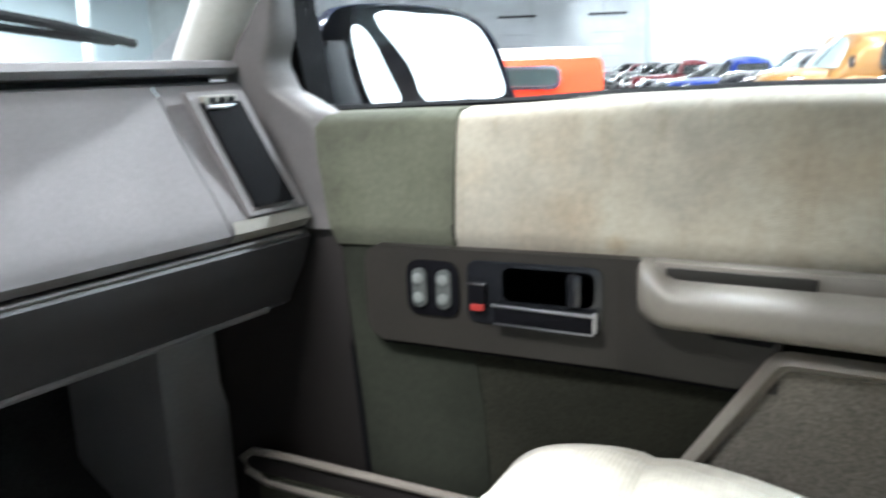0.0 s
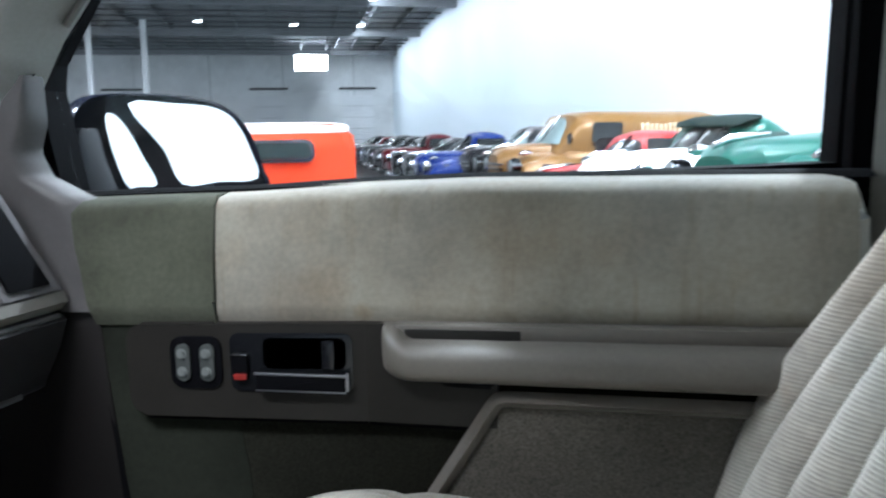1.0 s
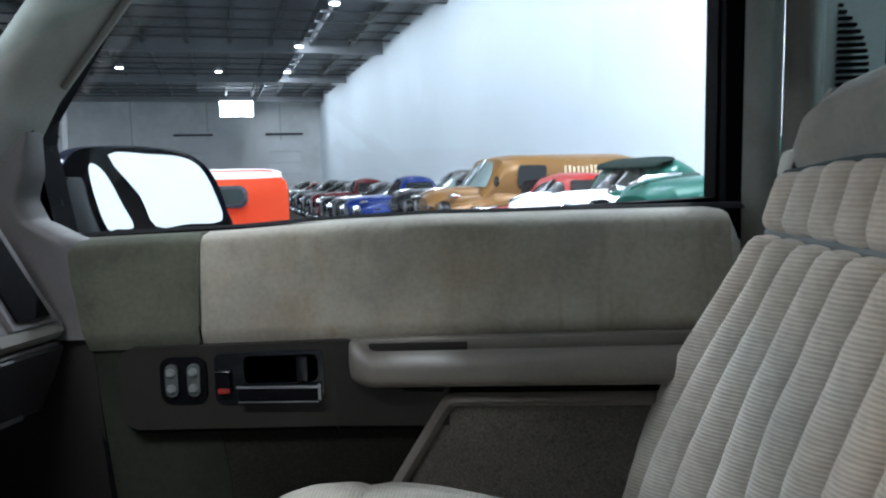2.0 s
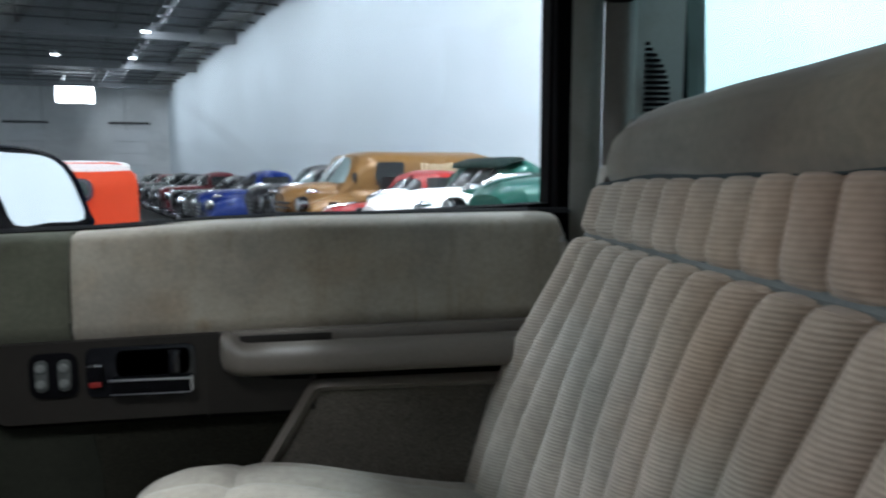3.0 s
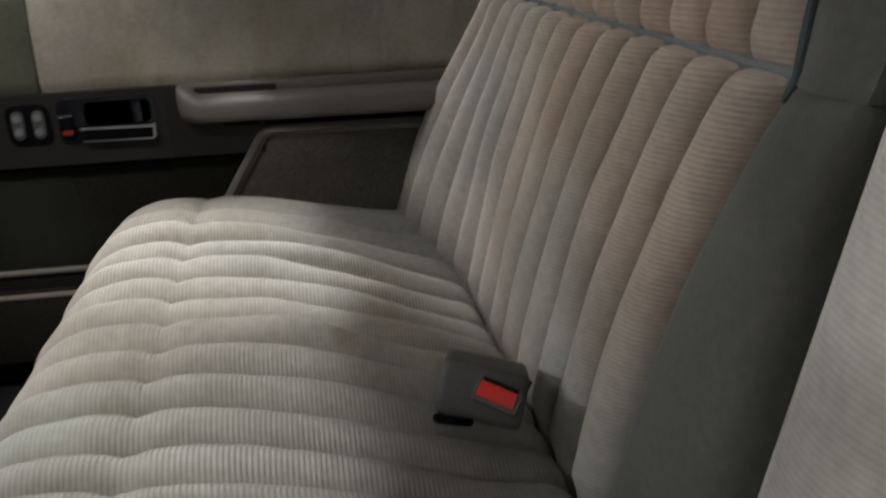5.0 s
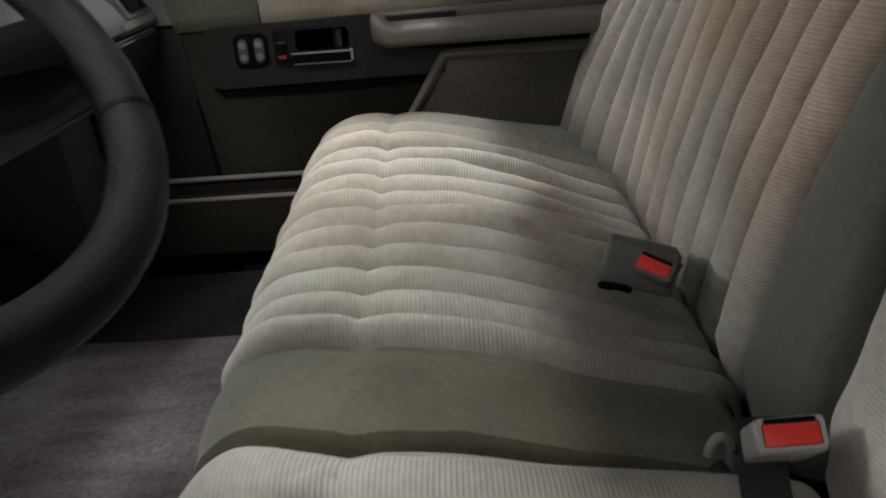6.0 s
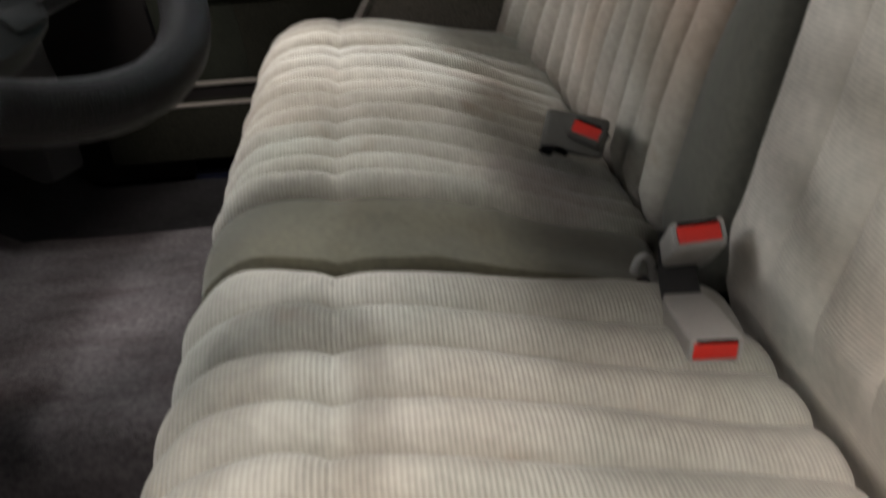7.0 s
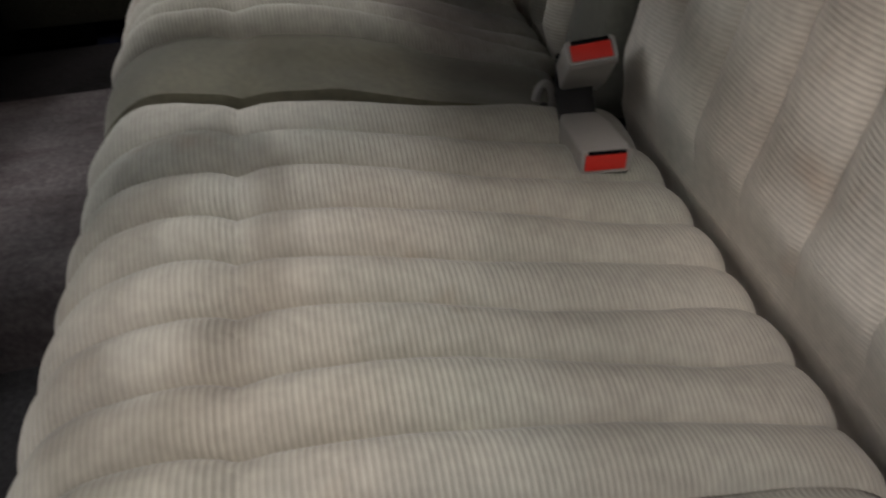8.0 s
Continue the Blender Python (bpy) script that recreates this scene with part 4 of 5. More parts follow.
part("jamb_seal", tube([(-0.084, 0.830, 1.50), (-0.070, 0.824, 1.44), (-0.044, 0.822, 1.17), (-0.025, 0.822, 0.92)], 0.008, 8), M_RUBBER, truck)

# rear quarter trim behind the door, with the slotted vent
q0 = 0.795
part("quarter_trim_front", grid(lambda u, v: (lerp(0.862, 0.912, u), q0 + 0.02 - 0.012 * math.sin(math.pi * u) - 0.06 * max(0, v - 0.6), lerp(0.9, 2.03, v)), 8, 8), M_PILLAR, truck)
part("quarter_trim_rib", grid(lambda u, v: (lerp(0.910, 0.962, u), q0 + 0.012 - 0.026 * math.sin(math.pi * u) ** 0.7 - 0.06 * max(0, v - 0.6), lerp(0.9, 2.03, v)), 10, 8), M_VINYL, truck, "beige raised trim rib")
part("quarter_trim_rear", grid(lambda u, v: (lerp(0.958, 1.050, u), q0 + 0.006 + 0.03 * u - 0.06 * max(0, v - 0.6), lerp(0.9, 2.03, v)), 6, 8), M_PILLAR, truck)
for k in range(13):
    z = 1.737 + 0.0084 * k
    t_ = max(0.0, (k - 2) / 10)
    x_r = 1.016 - 0.037 * t_ ** 2.4
    part("vent_slot", box((0.976, q0 - 0.004, z), (max(x_r, 0.983), q0 + 0.006, z + 0.0048), 0.001, 1), M_BLACK, truck, "black vent slot", smooth=False)
part("belt_guide", box((0.90, 0.745, 1.895), (0.945, 0.775, 1.935), 0.008), M_BLACK, truck, "black belt guide bolt")

# black boxes added to close gaps that let the bright hall through
part("rear_gap_filler", box((0.846, 0.835, 0.86), (0.905, 0.93, 2.03), 0.01), M_RUBBER, truck, "black filler box behind the door gap")
part("front_gap_filler", box((-0.20, 0.842, 0.86), (-0.085, 0.93, 1.50), 0.01), M_RUBBER, truck, "black filler box behind the door gap")

# ---- passenger door ----
door = thing("passenger_door", (0.4, 0.9, 0.9), "beige cloth and vinyl passenger door, closed", "door")


def door_face(p, q, d):
    return (p, yd(p) - d, q + zs(p))


def upper_trim(x0, x1, nu, edge=0.0):
    tab_y = [(0, 0.010), (0.12, 0.002), (0.55, 0.008), (0.80, 0.016), (0.90, 0.030), (1, 0.075)]
    tab_z = [(0, 1.399), (0.12, 1.42), (0.55, 1.49), (0.80, 1.541), (0.90, 1.552), (1, 1.556)]

    def f(u, v):
        x = lerp(x0 + (0.036 * (1 - v) if not edge else 0), x1, u)
        e = min(1.0, (1 - u) * (x1 - x0) / 0.03) if edge else 1.0
        round_off = (1 - math.sqrt(max(0, 1 - (1 - e) ** 2))) * 0.03
        return (x, yd(x) + curve_at(tab_y, v) + round_off, curve_at(tab_z, v) + lerp(zs(x), zt(x), v) - round_off * (v > 0.7))
    return grid(f, nu, 18)


part("upper_trim", upper_trim(0.107, 0.846, 40, 1), M_TRIM_CLOTH, door, "stained beige velour upper panel")
part("front_trim", upper_trim(-0.098, 0.104, 14), M_GREEN_CLOTH, door, "grey-green velour front panel")
part("trim_seam", tube([(0.1055, yd(0.1) - 0.001 + o, z + lerp(zs(0.1055), zt(0.1055), (z - 1.399) / 0.157)) for o, z in ((0.001, 1.404), (0, 1.43), (0.005, 1.48), (0.012, 1.52), (0.017, 1.542), (0.032, 1.5535))], 0.0022, 6), M_GREEN_CLOTH, door)
part("window_sill_seal", grid(lambda u, v: (lerp(-0.15, 0.86, u), yd(lerp(-0.15, 0.86, u)) + lerp(0.068, 0.12, v), 1.553 + zt(lerp(-0.15, 0.86, u)) + 0.008 * math.sin(math.pi * v)), 30, 6), M_RUBBER, door, "black rubber window seal")
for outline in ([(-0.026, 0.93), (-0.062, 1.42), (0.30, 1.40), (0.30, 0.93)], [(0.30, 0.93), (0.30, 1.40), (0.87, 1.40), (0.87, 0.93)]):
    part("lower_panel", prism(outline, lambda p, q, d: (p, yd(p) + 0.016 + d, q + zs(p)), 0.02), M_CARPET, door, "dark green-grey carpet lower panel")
# strip made wider so its edge stands for light falling on the panel
part("front_strip", prism([(-0.024, 0.95), (-0.044, 1.20), (-0.060, 1.405), (0.105, 1.405), (0.135, 1.20), (0.15, 0.95)], lambda p, q, d: (p, yd(p) + 0.014 + d, q + zs(p)), 0.018, 0.002), M_GREEN_SHADE, door, "grey-green velour edge strip, widened and darkened for the light")
part("door_skin", prism([(-0.10, 0.84), (-0.16, 1.54), (0.88, 1.59), (0.88, 0.84)], lambda p, q, d: (p, 0.93 + d, q), 0.03, 0.005), M_NAVY, door, "navy painted outer skin")
part("door_core", box((-0.08, 0.845, 0.86), (0.86, 0.925, 1.52), 0.01), M_RUBBER, door)

# window frame and pane
frame_in = [(-0.128, 1.560), (-0.149, 1.70), (-0.143, 1.735), (0.0, 1.935), (0.075, 2.0), (0.81, 2.0), (0.842, 1.97), (0.842, 1.594)]
frame_out = [(-0.178, 1.535), (-0.197, 1.69), (-0.192, 1.75), (-0.045, 1.968), (0.06, 2.045), (0.86, 2.045), (0.886, 1.99), (0.886, 1.562)]
part("window_frame", ring_prism(frame_out, frame_in, lambda p, q, d: (p, 0.865 + d - 0.05 * max(0, q - 1.6), q), 0.06), M_RUBBER, door, "black window frame", smooth=False)
pane = part("window_pane", prism(frame_in, lambda p, q, d: (p, 0.90 + d - 0.05 * max(0, q - 1.6), q), 0.005), M_GLASS, door, smooth=False)
pane.visible_shadow = False

# switch and handle plate
plate_front = [(0.006, 1.404), (0.30, 1.405), (0.30, 1.283), (0.010, 1.285), (-0.006, 1.293), (-0.012, 1.308), (-0.012, 1.385), (-0.007, 1.398)]
plate_rear = [(0.30, 1.405), (0.46, 1.404), (0.46, 1.2835), (0.30, 1.283)]
bezel = part("handle_plate", prism(plate_front, lambda p, q, d: (p, yd(p) + 0.012 - d, q + zs(p)), 0.020, 0.0), M_BEZEL, door, "taupe plastic switch plate")
part("plate_tail", prism(plate_rear, lambda p, q, d: (p, yd(p) + 0.012 - d, q + zs(p)), 0.020), M_BEZEL, bezel)
# black rims put in for the shadow line under the plate
part("plate_shade", prism([(p - 0.003, q - 0.009) for p, q in plate_front], lambda p, q, d: (p, yd(p) + 0.016 - d, q + zs(p)), 0.012, 0.003), M_BLACK, bezel)
part("tail_shade", prism([(p, q - 0.009) for p, q in plate_rear], lambda p, q, d: (p, yd(p) + 0.016 - d, q + zs(p)), 0.012), M_BLACK, bezel)
part("switch_well", prism(rounded(0.048, 1.319, 0.1165, 1.386, 0.016), lambda p, q, d: (p, yd(p) - 0.0078 - d, q + zp(p)), 0.004, 0.0015), M_BLACK, bezel, "black switch surround")
for cx in (0.0665, 0.0985):
    sw = part("rocker_switch", prism(rounded(cx - 0.0095, 1.329, cx + 0.0095, 1.377, 0.009), lambda p, q, d: (p, yd(p) - 0.010 - d, q + zp(p)), 0.006, 0.002), M_SWITCH, bezel, "grey rocker switch")
    for cz in (1.342, 1.365):
        part("switch_dimple", turned(disc((0, 0, 0), (0, -1, 0), 0.0068, 0.005, 16, 0.0022), Matrix.Translation((cx, yd(cx) - 0.0172, cz + zp(cx)))), M_DIMPLE, sw)
# handle recess: raised black plates, the darkest painted for its shaded hollow, and the lever
rec = rounded(0.127, 1.316, 0.284, 1.390, 0.012)
part("handle_recess", prism(rec, lambda p, q, d: (p, yd(p) - 0.0078 - d, q + zp(p)), 0.003, 0.001), M_RECESS, bezel, "black handle recess")
part("recess_shade", prism(rounded(0.170, 1.345, 0.276, 1.384, 0.010), lambda p, q, d: (p, yd(p) - 0.0098 - d, q + zp(p)), 0.001, 0), M_RUBBER, bezel)
part("recess_step", prism([(0.246, 1.346), (0.262, 1.346), (0.262, 1.382), (0.246, 1.382)], lambda p, q, d: (p, yd(p) - 0.0105 - d, q + zp(p)), 0.006, 0.003), M_RECESS, bezel)
lever = part("door_handle", joined(
    prism(rounded(0.164, 1.318, 0.280, 1.342, 0.003), lambda p, q, d: (p, yd(p) - 0.010 - d, q + zp(p)), 0.012, 0.003)), M_BLACK, bezel, "dark lever with chrome edge")
part("handle_edge", joined(box((0.162, yd(0.2) - 0.0245, 1.3395 + 0.0085), (0.281, yd(0.2) - 0.0215, 1.343 + 0.0085), 0.001), box((0.2775, yd(0.25) - 0.0245, 1.320 + 0.011), (0.2812, yd(0.25) - 0.0215, 1.343 + 0.011), 0.001), box((0.164, yd(0.2) - 0.0235, 1.319 + 0.009), (0.2775, yd(0.2) - 0.0218, 1.3205 + 0.009))), M_DULL_CHROME, lever, "chrome edge", smooth=False)
lk = part("lock_lever", prism(rounded(0.131, 1.337, 0.152, 1.366, 0.004), lambda p, q, d: (p, yd(p) - 0.0095 - d, q + zp(p)), 0.008, 0.003), M_BLACK, bezel, "black lock slider")
part("lock_ridge", box((0.130, yd(0.14) - 0.020, 1.3645 + 0.006), (0.152, yd(0.14) - 0.0165, 1.3665 + 0.006), 0.0008), M_CHROME, lk)
part("lock_mark", prism(rounded(0.134, 1.333, 0.151, 1.3405, 0.002), lambda p, q, d: (p, yd(p) - 0.0165 - d, q + zp(p)), 0.003, 0.001), M_LOCK_RED, lk, "red lock mark")

# armrest with pull cup


def arm(u, v):
    x = lerp(0.318, 0.815, u)
    a = lerp(-0.5, 0.5, v) * math.pi
    nose = math.sqrt(max(0.0, 1 - (1 - min(1, u / 0.085)) ** 2))
    depth = 0.046 * nose + 0.008
    top = 1.4055 - 0.0145 * step(0.334, 0.362, x)
    low = 1.341 + 0.020 * (1 - nose)
    zc, hz = (top + low) / 2, (top - low) / 2
    c, s = math.cos(a), math.sin(a)
    return (x, yd(x) + 0.008 - depth * abs(c) ** 0.55, zc + hz * math.copysign(abs(s) ** 0.7, s) + zs(x))


part("armrest", grid(arm, 70, 24), M_VINYL, door, "taupe vinyl armrest")
part("arm_flange", prism([(0.336, 1.4065), (0.82, 1.4065), (0.82, 1.384), (0.336, 1.384)], lambda p, q, d: (p, yd(p) + 0.01 - d, q + zs(p)), 0.024, 0.004), M_VINYL, door)
# dark strip on the flange stands for the shaded hand gap
part("pull_slot_shade", prism([(0.351, 1.4015), (0.351, 1.386), (0.487, 1.386), (0.487, 1.4015)], lambda p, q, d: (p, yd(p) - 0.012 - d, q + zs(p)), 0.004, 0.001), M_BEZEL, door, "dark strip for the shaded pull slot")
# black wedge put in for the shadow under the armrest nose
part("arm_shade", prism([(0.385, 1.341), (0.46, 1.341), (0.452, 1.331), (0.40, 1.333)], lambda p, q, d: (p, yd(p) + 0.004 - d, q + zs(p)), 0.020, 0.004), M_BLACK, door)

# raised border of the rear pocket panel, and its carpet
edge_pts = [(0.338, 1.135), (0.365, 1.186), (0.448, 1.318), (0.456, 1.327), (0.468, 1.330), (0.84, 1.330)]
inner_pts = [(0.362, 1.135), (0.386, 1.182), (0.461, 1.303), (0.466, 1.309), (0.472, 1.311), (0.84, 1.311)]
bmr = bmesh.new()
rows_ = []
for (a, b), (c, d) in zip(edge_pts, inner_pts):
    rows_.append([bmr.verts.new(door_face(lerp(a, c, w), lerp(b, d, w), 0.010 + 0.012 * math.sin(math.pi * w))) for w in (0, 0.2, 0.5, 0.8, 1)])
for r0, r1 in zip(rows_, rows_[1:]):
    for k in range(4):
        bmr.faces.new((r0[k], r0[k + 1], r1[k + 1], r1[k]))
part("pocket_border", bmr, M_VINYL, door, "pale raised border")
part("pocket_panel", prism([(0.352, 1.13), (0.450, 1.318), (0.467, 1.322), (0.84, 1.322), (0.84, 1.13)], lambda p, q, d: (p, yd(p) + 0.004 - d, q + zs(p)), 0.010, 0.002), M_POCKET, door, "dark brown carpet panel")
# door-bottom pocket rim: two bars joined by a round front end
pk = part("map_pocket", box((-0.19, 0.765, 0.93), (0.80, 0.80, 1.075), 0.012), M_CARPET, door, "dark map pocket")
loop_pts = [(0.78, 0.752, 1.118)] + [(x, 0.766, 1.108) for x in (0.5, 0.2, 0.0, -0.15)] + [(-0.195, 0.768, 1.104), (-0.212, 0.768, 1.090), (-0.205, 0.768, 1.073), (-0.17, 0.768, 1.062)] + [(x, 0.766, 1.062) for x in (0.0, 0.2, 0.5, 0.78)]
part("pocket_rim", tube(loop_pts, 0.0055, 8), M_VINYL, pk, "pale pocket rim")
part("pocket_face", prism(rounded(-0.208, 1.064, 0.78, 1.107, 0.02), lambda p, q, d: (p, 0.778 - d, q), 0.008, 0.002), M_KICK, pk)

# ---- side mirror on the door ----
mirror = thing("side_mirror", (-0.1, 1.05, 1.56), "navy door mirror with black bezel", "mirror")
MN = Vector((0.866, -0.5, 0))
MT = Vector((0.5, 0.866, 0))
M0 = Vector((-0.02, 1.2, 0))


def mir(p, q, d):
    v = M0 + MT * p + MN * d
    return (v.x, v.y, q)


# p: along the glass outward
def smooth_loop(points, n=4):
    """A closed outline rounded through its points."""
    out, m = [], len(points)
    for k in range(m):
        p = [Vector(points[(k + i) % m]) for i in (-1, 0, 1, 2)]
        for j in range(n):
            w = j / n
            out.append(tuple(0.5 * (2 * p[1] + (p[2] - p[0]) * w + (2 * p[0] - 5 * p[1] + 4 * p[2] - p[3]) * w ** 2 + (3 * p[1] - p[0] - 3 * p[2] + p[3]) * w ** 3)))
    return out


def loft(outline, layers, to3d, centre):
    """Rings of one outline, scaled about its centre: layers (scale, depth)."""
    bm = bmesh.new()
    rings = [[bm.verts.new(to3d(centre[0] + (p - centre[0]) * k, centre[1] + (q - centre[1]) * k, d)) for p, q in outline] for k, d in layers]
    n = len(outline)
    for a, b in zip(rings, rings[1:]):
        for i in range(n):
            bm.faces.new((a[i], a[(i + 1) % n], b[(i + 1) % n], b[i]))
    bm.faces.new(rings[-1])
    bmesh.ops.recalc_face_normals(bm, faces=bm.faces)
    return bm


shell_out = smooth_loop([(-0.275, 1.545), (-0.292, 1.60), (-0.292, 1.655), (-0.280, 1.682), (-0.255, 1.699), (-0.20, 1.7045), (-0.12, 1.704), (-0.055, 1.697), (-0.018, 1.684), (0.012, 1.661), (0.034, 1.625), (0.050, 1.58), (0.052, 1.545), (-0.10, 1.538)])
part("housing", loft(shell_out, [(0.955, -0.006), (0.985, 0.0), (1.0, -0.008), (1.0, -0.03), (0.95, -0.065), (0.82, -0.09), (0.5, -0.105)], mir, (-0.12, 1.60)), M_NAVY, mirror)
part("housing_face", prism(smooth_loop([(-0.272, 1.55), (-0.28, 1.655), (-0.255, 1.692), (-0.19, 1.698), (-0.05, 1.690), (0.005, 1.658), (0.042, 1.575), (0.044, 1.55)]), lambda p, q, d: mir(p, q, d - 0.016), 0.004), M_BLACK, mirror, smooth=False)
main_pane = smooth_loop([(-0.198, 1.6885), (-0.12, 1.6905), (-0.055, 1.687), (-0.018, 1.675), (0.006, 1.652), (0.026, 1.615), (0.040, 1.562), (-0.04, 1.5605), (-0.112, 1.5605), (-0.142, 1.618)], 3)
part("mirror_glass", prism(main_pane, lambda p, q, d: mir(p, q, d - 0.011), 0.003), M_MIRROR, mirror, "silver mirror glass", smooth=False)
small_pane = smooth_loop([(-0.236, 1.668), (-0.220, 1.671), (-0.200, 1.648), (-0.178, 1.605), (-0.158, 1.563), (-0.19, 1.5615), (-0.208, 1.563), (-0.226, 1.61)], 3)
part("spotter_glass", prism(small_pane, lambda p, q, d: mir(p, q, d - 0.0105), 0.003), M_MIRROR, mirror, "narrow mirror glass", smooth=False)
part("sail_panel", prism(smooth_loop([(-0.283, 1.648), (-0.268, 1.650), (-0.254, 1.648), (-0.244, 1.60), (-0.228, 1.55), (-0.25, 1.548), (-0.276, 1.55), (-0.284, 1.60)], 3), lambda p, q, d: mir(p, q, d - 0.013), 0.018, 0.003), M_MIRROR_GREY, mirror, "grey plastic sail panel")
part("mount_arm", box((-0.165, 0.93, 1.50), (-0.10, 1.06, 1.552), 0.012), M_BLACK, mirror)

# ---- dashboard ----
dash = thing("dashboard", (-0.25, 0.0, 1.3), "grey vinyl dashboard with glove box pad", "dashboard")
DY0, DY1 = -0.80, 0.80
pad_prof = [(-0.62, 1.572), (-0.45, 1.605), (-0.30, 1.622), (-0.22, 1.628), (-0.196, 1.626), (-0.188, 1.618), (-0.192, 1.610), (-0.23, 1.606)]


def dash_turn(y):
    """The dash recedes from the passenger end towards the middle of the cab."""
    return -0.145 * (0.79 - max(0.2, min(0.79, y)))


def along_y(profile, y0, y1, ny=12):
    n = len(profile) - 1

    def f(u, v):
        k = min(int(v * n), n - 1)
        w = v * n - k
        (a, b), (c, d) = profile[k], profile[k + 1]
        y = lerp(y0, y1, u)
        return (lerp(a, c, w) + dash_turn(y), y, lerp(b, d, w))
    return grid(f, ny, n * 2)


part("top_pad", along_y(pad_prof, DY0, DY1, 16), M_DASH, dash)
# shade in the gap under the pad, laid in as a black strip
part("top_gap", along_y([(-0.24, 1.608), (-0.215, 1.607), (-0.215, 1.598), (-0.24, 1.597)], DY0, DY1 - 0.02, 4), M_BLACK, dash, "black strip for the shade under the pad")
face_prof = [(-0.205, 1.601), (-0.188, 1.598), (-0.178, 1.585), (-0.160, 1.552), (-0.135, 1.510), (-0.108, 1.470), (-0.094, 1.446), (-0.090, 1.432), (-0.100, 1.421), (-0.125, 1.417)]
part("glove_box_pad", along_y(face_prof, 0.03, 0.672, 10), M_DASH, dash)
part("vent_panel", along_y([(x - 0.003, z) for x, z in face_prof], 0.676, 0.80, 6), M_DASH, dash, "grey vent surround")
part("vent_foot", along_y([(x - 0.001, z) for x, z in face_prof[6:9]], 0.680, 0.80, 6), M_DASH_LIGHT, dash, "cream strip under the outlet")
part("dash_centre", along_y([(x - 0.012, z) for x, z in face_prof], -0.10, 0.026, 6), M_DASH_DARK, dash)
part("instrument_panel", along_y([(x - 0.02, z) for x, z in face_prof], DY0, -0.104, 8), M_BLACK, dash)
part("instrument_hood", along_y([(-0.40, 1.615), (-0.30, 1.655), (-0.17, 1.66), (-0.145, 1.652), (-0.15, 1.64), (-0.30, 1.625)], -0.66, -0.15, 8), M_KICK, dash)
lower_prof = [(-0.13, 1.4165), (-0.10, 1.4145), (-0.094, 1.408), (-0.108, 1.370), (-0.128, 1.332), (-0.134, 1.318), (-0.142, 1.313), (-0.17, 1.312), (-0.40, 1.33)]
part("lower_panel", along_y(lower_prof, DY0, DY1, 14), M_DASH_DARK, dash, "dark lower dash panel")
part("lower_lip", tube([(-0.099 + dash_turn(y), y, 1.4150) for y in (0.06, 0.2, 0.3, 0.55, 0.79)], 0.0035, 8), M_DASH, dash)
part("lower_edge", tube([(-0.136 + dash_turn(y), y, 1.3165) for y in (-0.78, 0.2, 0.4, 0.76)], 0.005, 8), M_DASH, dash)
# outlet on the vent panel, in a raised surround
on_vent = lambda p, q, d: (-0.1715 + (1.585 - q) * 0.48 + d + dash_turn(p) + 0.003, p, q)
part("vent_surround", ring_prism([(0.694, 1.5905), (0.775, 1.5905), (0.790, 1.449), (0.706, 1.449)], [(0.7055, 1.5785), (0.762, 1.5785), (0.776, 1.458), (0.716, 1.458)], on_vent, 0.010), M_DASH, dash, "grey surround of the outlet")
vt = part("air_vent", joined(prism([(0.7055, 1.5785), (0.762, 1.5785), (0.776, 1.458), (0.716, 1.458)], lambda p, q, d: (-0.1715 + (1.585 - q) * 0.48 + d + dash_turn(p) + 0.006, p, q), 0.012, 0.002)), M_RUBBER, dash, "black air outlet")
part("vent_slider", box((-0.169, 0.709, 1.571), (-0.154, 0.760, 1.5755), 0.001), M_DULL_CHROME, vt)
part("slider_plate", box((-0.170, 0.708, 1.5757), (-0.1600, 0.761, 1.586), 0.001), M_DASH_LIGHT, vt, "pale slider plate")
# raised black boxes stand for the dark of the recessed notches
for k in range(3):
    part("vent_notch", box((-0.168, 0.714 + 0.016 * k, 1.5775), (-0.1590, 0.725 + 0.016 * k, 1.584), 0.001), M_BLACK, vt)
part("blower_housing", prism([(0.725, 0.92), (0.725, 1.33), (0.800, 1.33), (0.805, 1.18), (0.812, 1.14), (0.812, 0.92)], lambda p, q, d: (-0.285 - d + 0.5 * (p - 0.77), p, q), 0.2, 0.015), M_BLOWER, dash, "grey ribbed housing under the dash")
part("steering_column", tube([(-0.30, -0.40, 1.30), (0.02, -0.40, 1.50)], 0.06, 16), M_DASH_DARK, dash)

# ---- steering wheel ----
WC = Vector((0.147, -0.401, 1.629))
WN = Vector((math.cos(0.837) * math.cos(-0.219), math.cos(0.837) * math.sin(-0.219), math.sin(0.837)))
WU = Vector((0, 0, 1)).cross(WN).normalized()
WV = WN.cross(WU)
WR = 0.188


def whl(a, r, d=0.0):
    return WC + WU * (r * math.cos(a)) + WV * (r * math.sin(a)) + WN * d


wheel = thing("steering_wheel", WC, "dark vinyl steering wheel with wide two-spoke centre", "steering wheel")
part("rim", tube([whl(math.tau * k / 72, WR) for k in range(72)], 0.0165, 14, closed=True), M_WHEEL, wheel)
for a0 in (-0.73, math.pi + 0.73):
    part("grip_joint", tube([whl(a0 + 0.012 * k, WR) for k in range(3)], 0.0172, 14), M_BLACK, wheel)
def on_wheel(p, q, d):
    return WC + WU * p + WV * q + WN * d


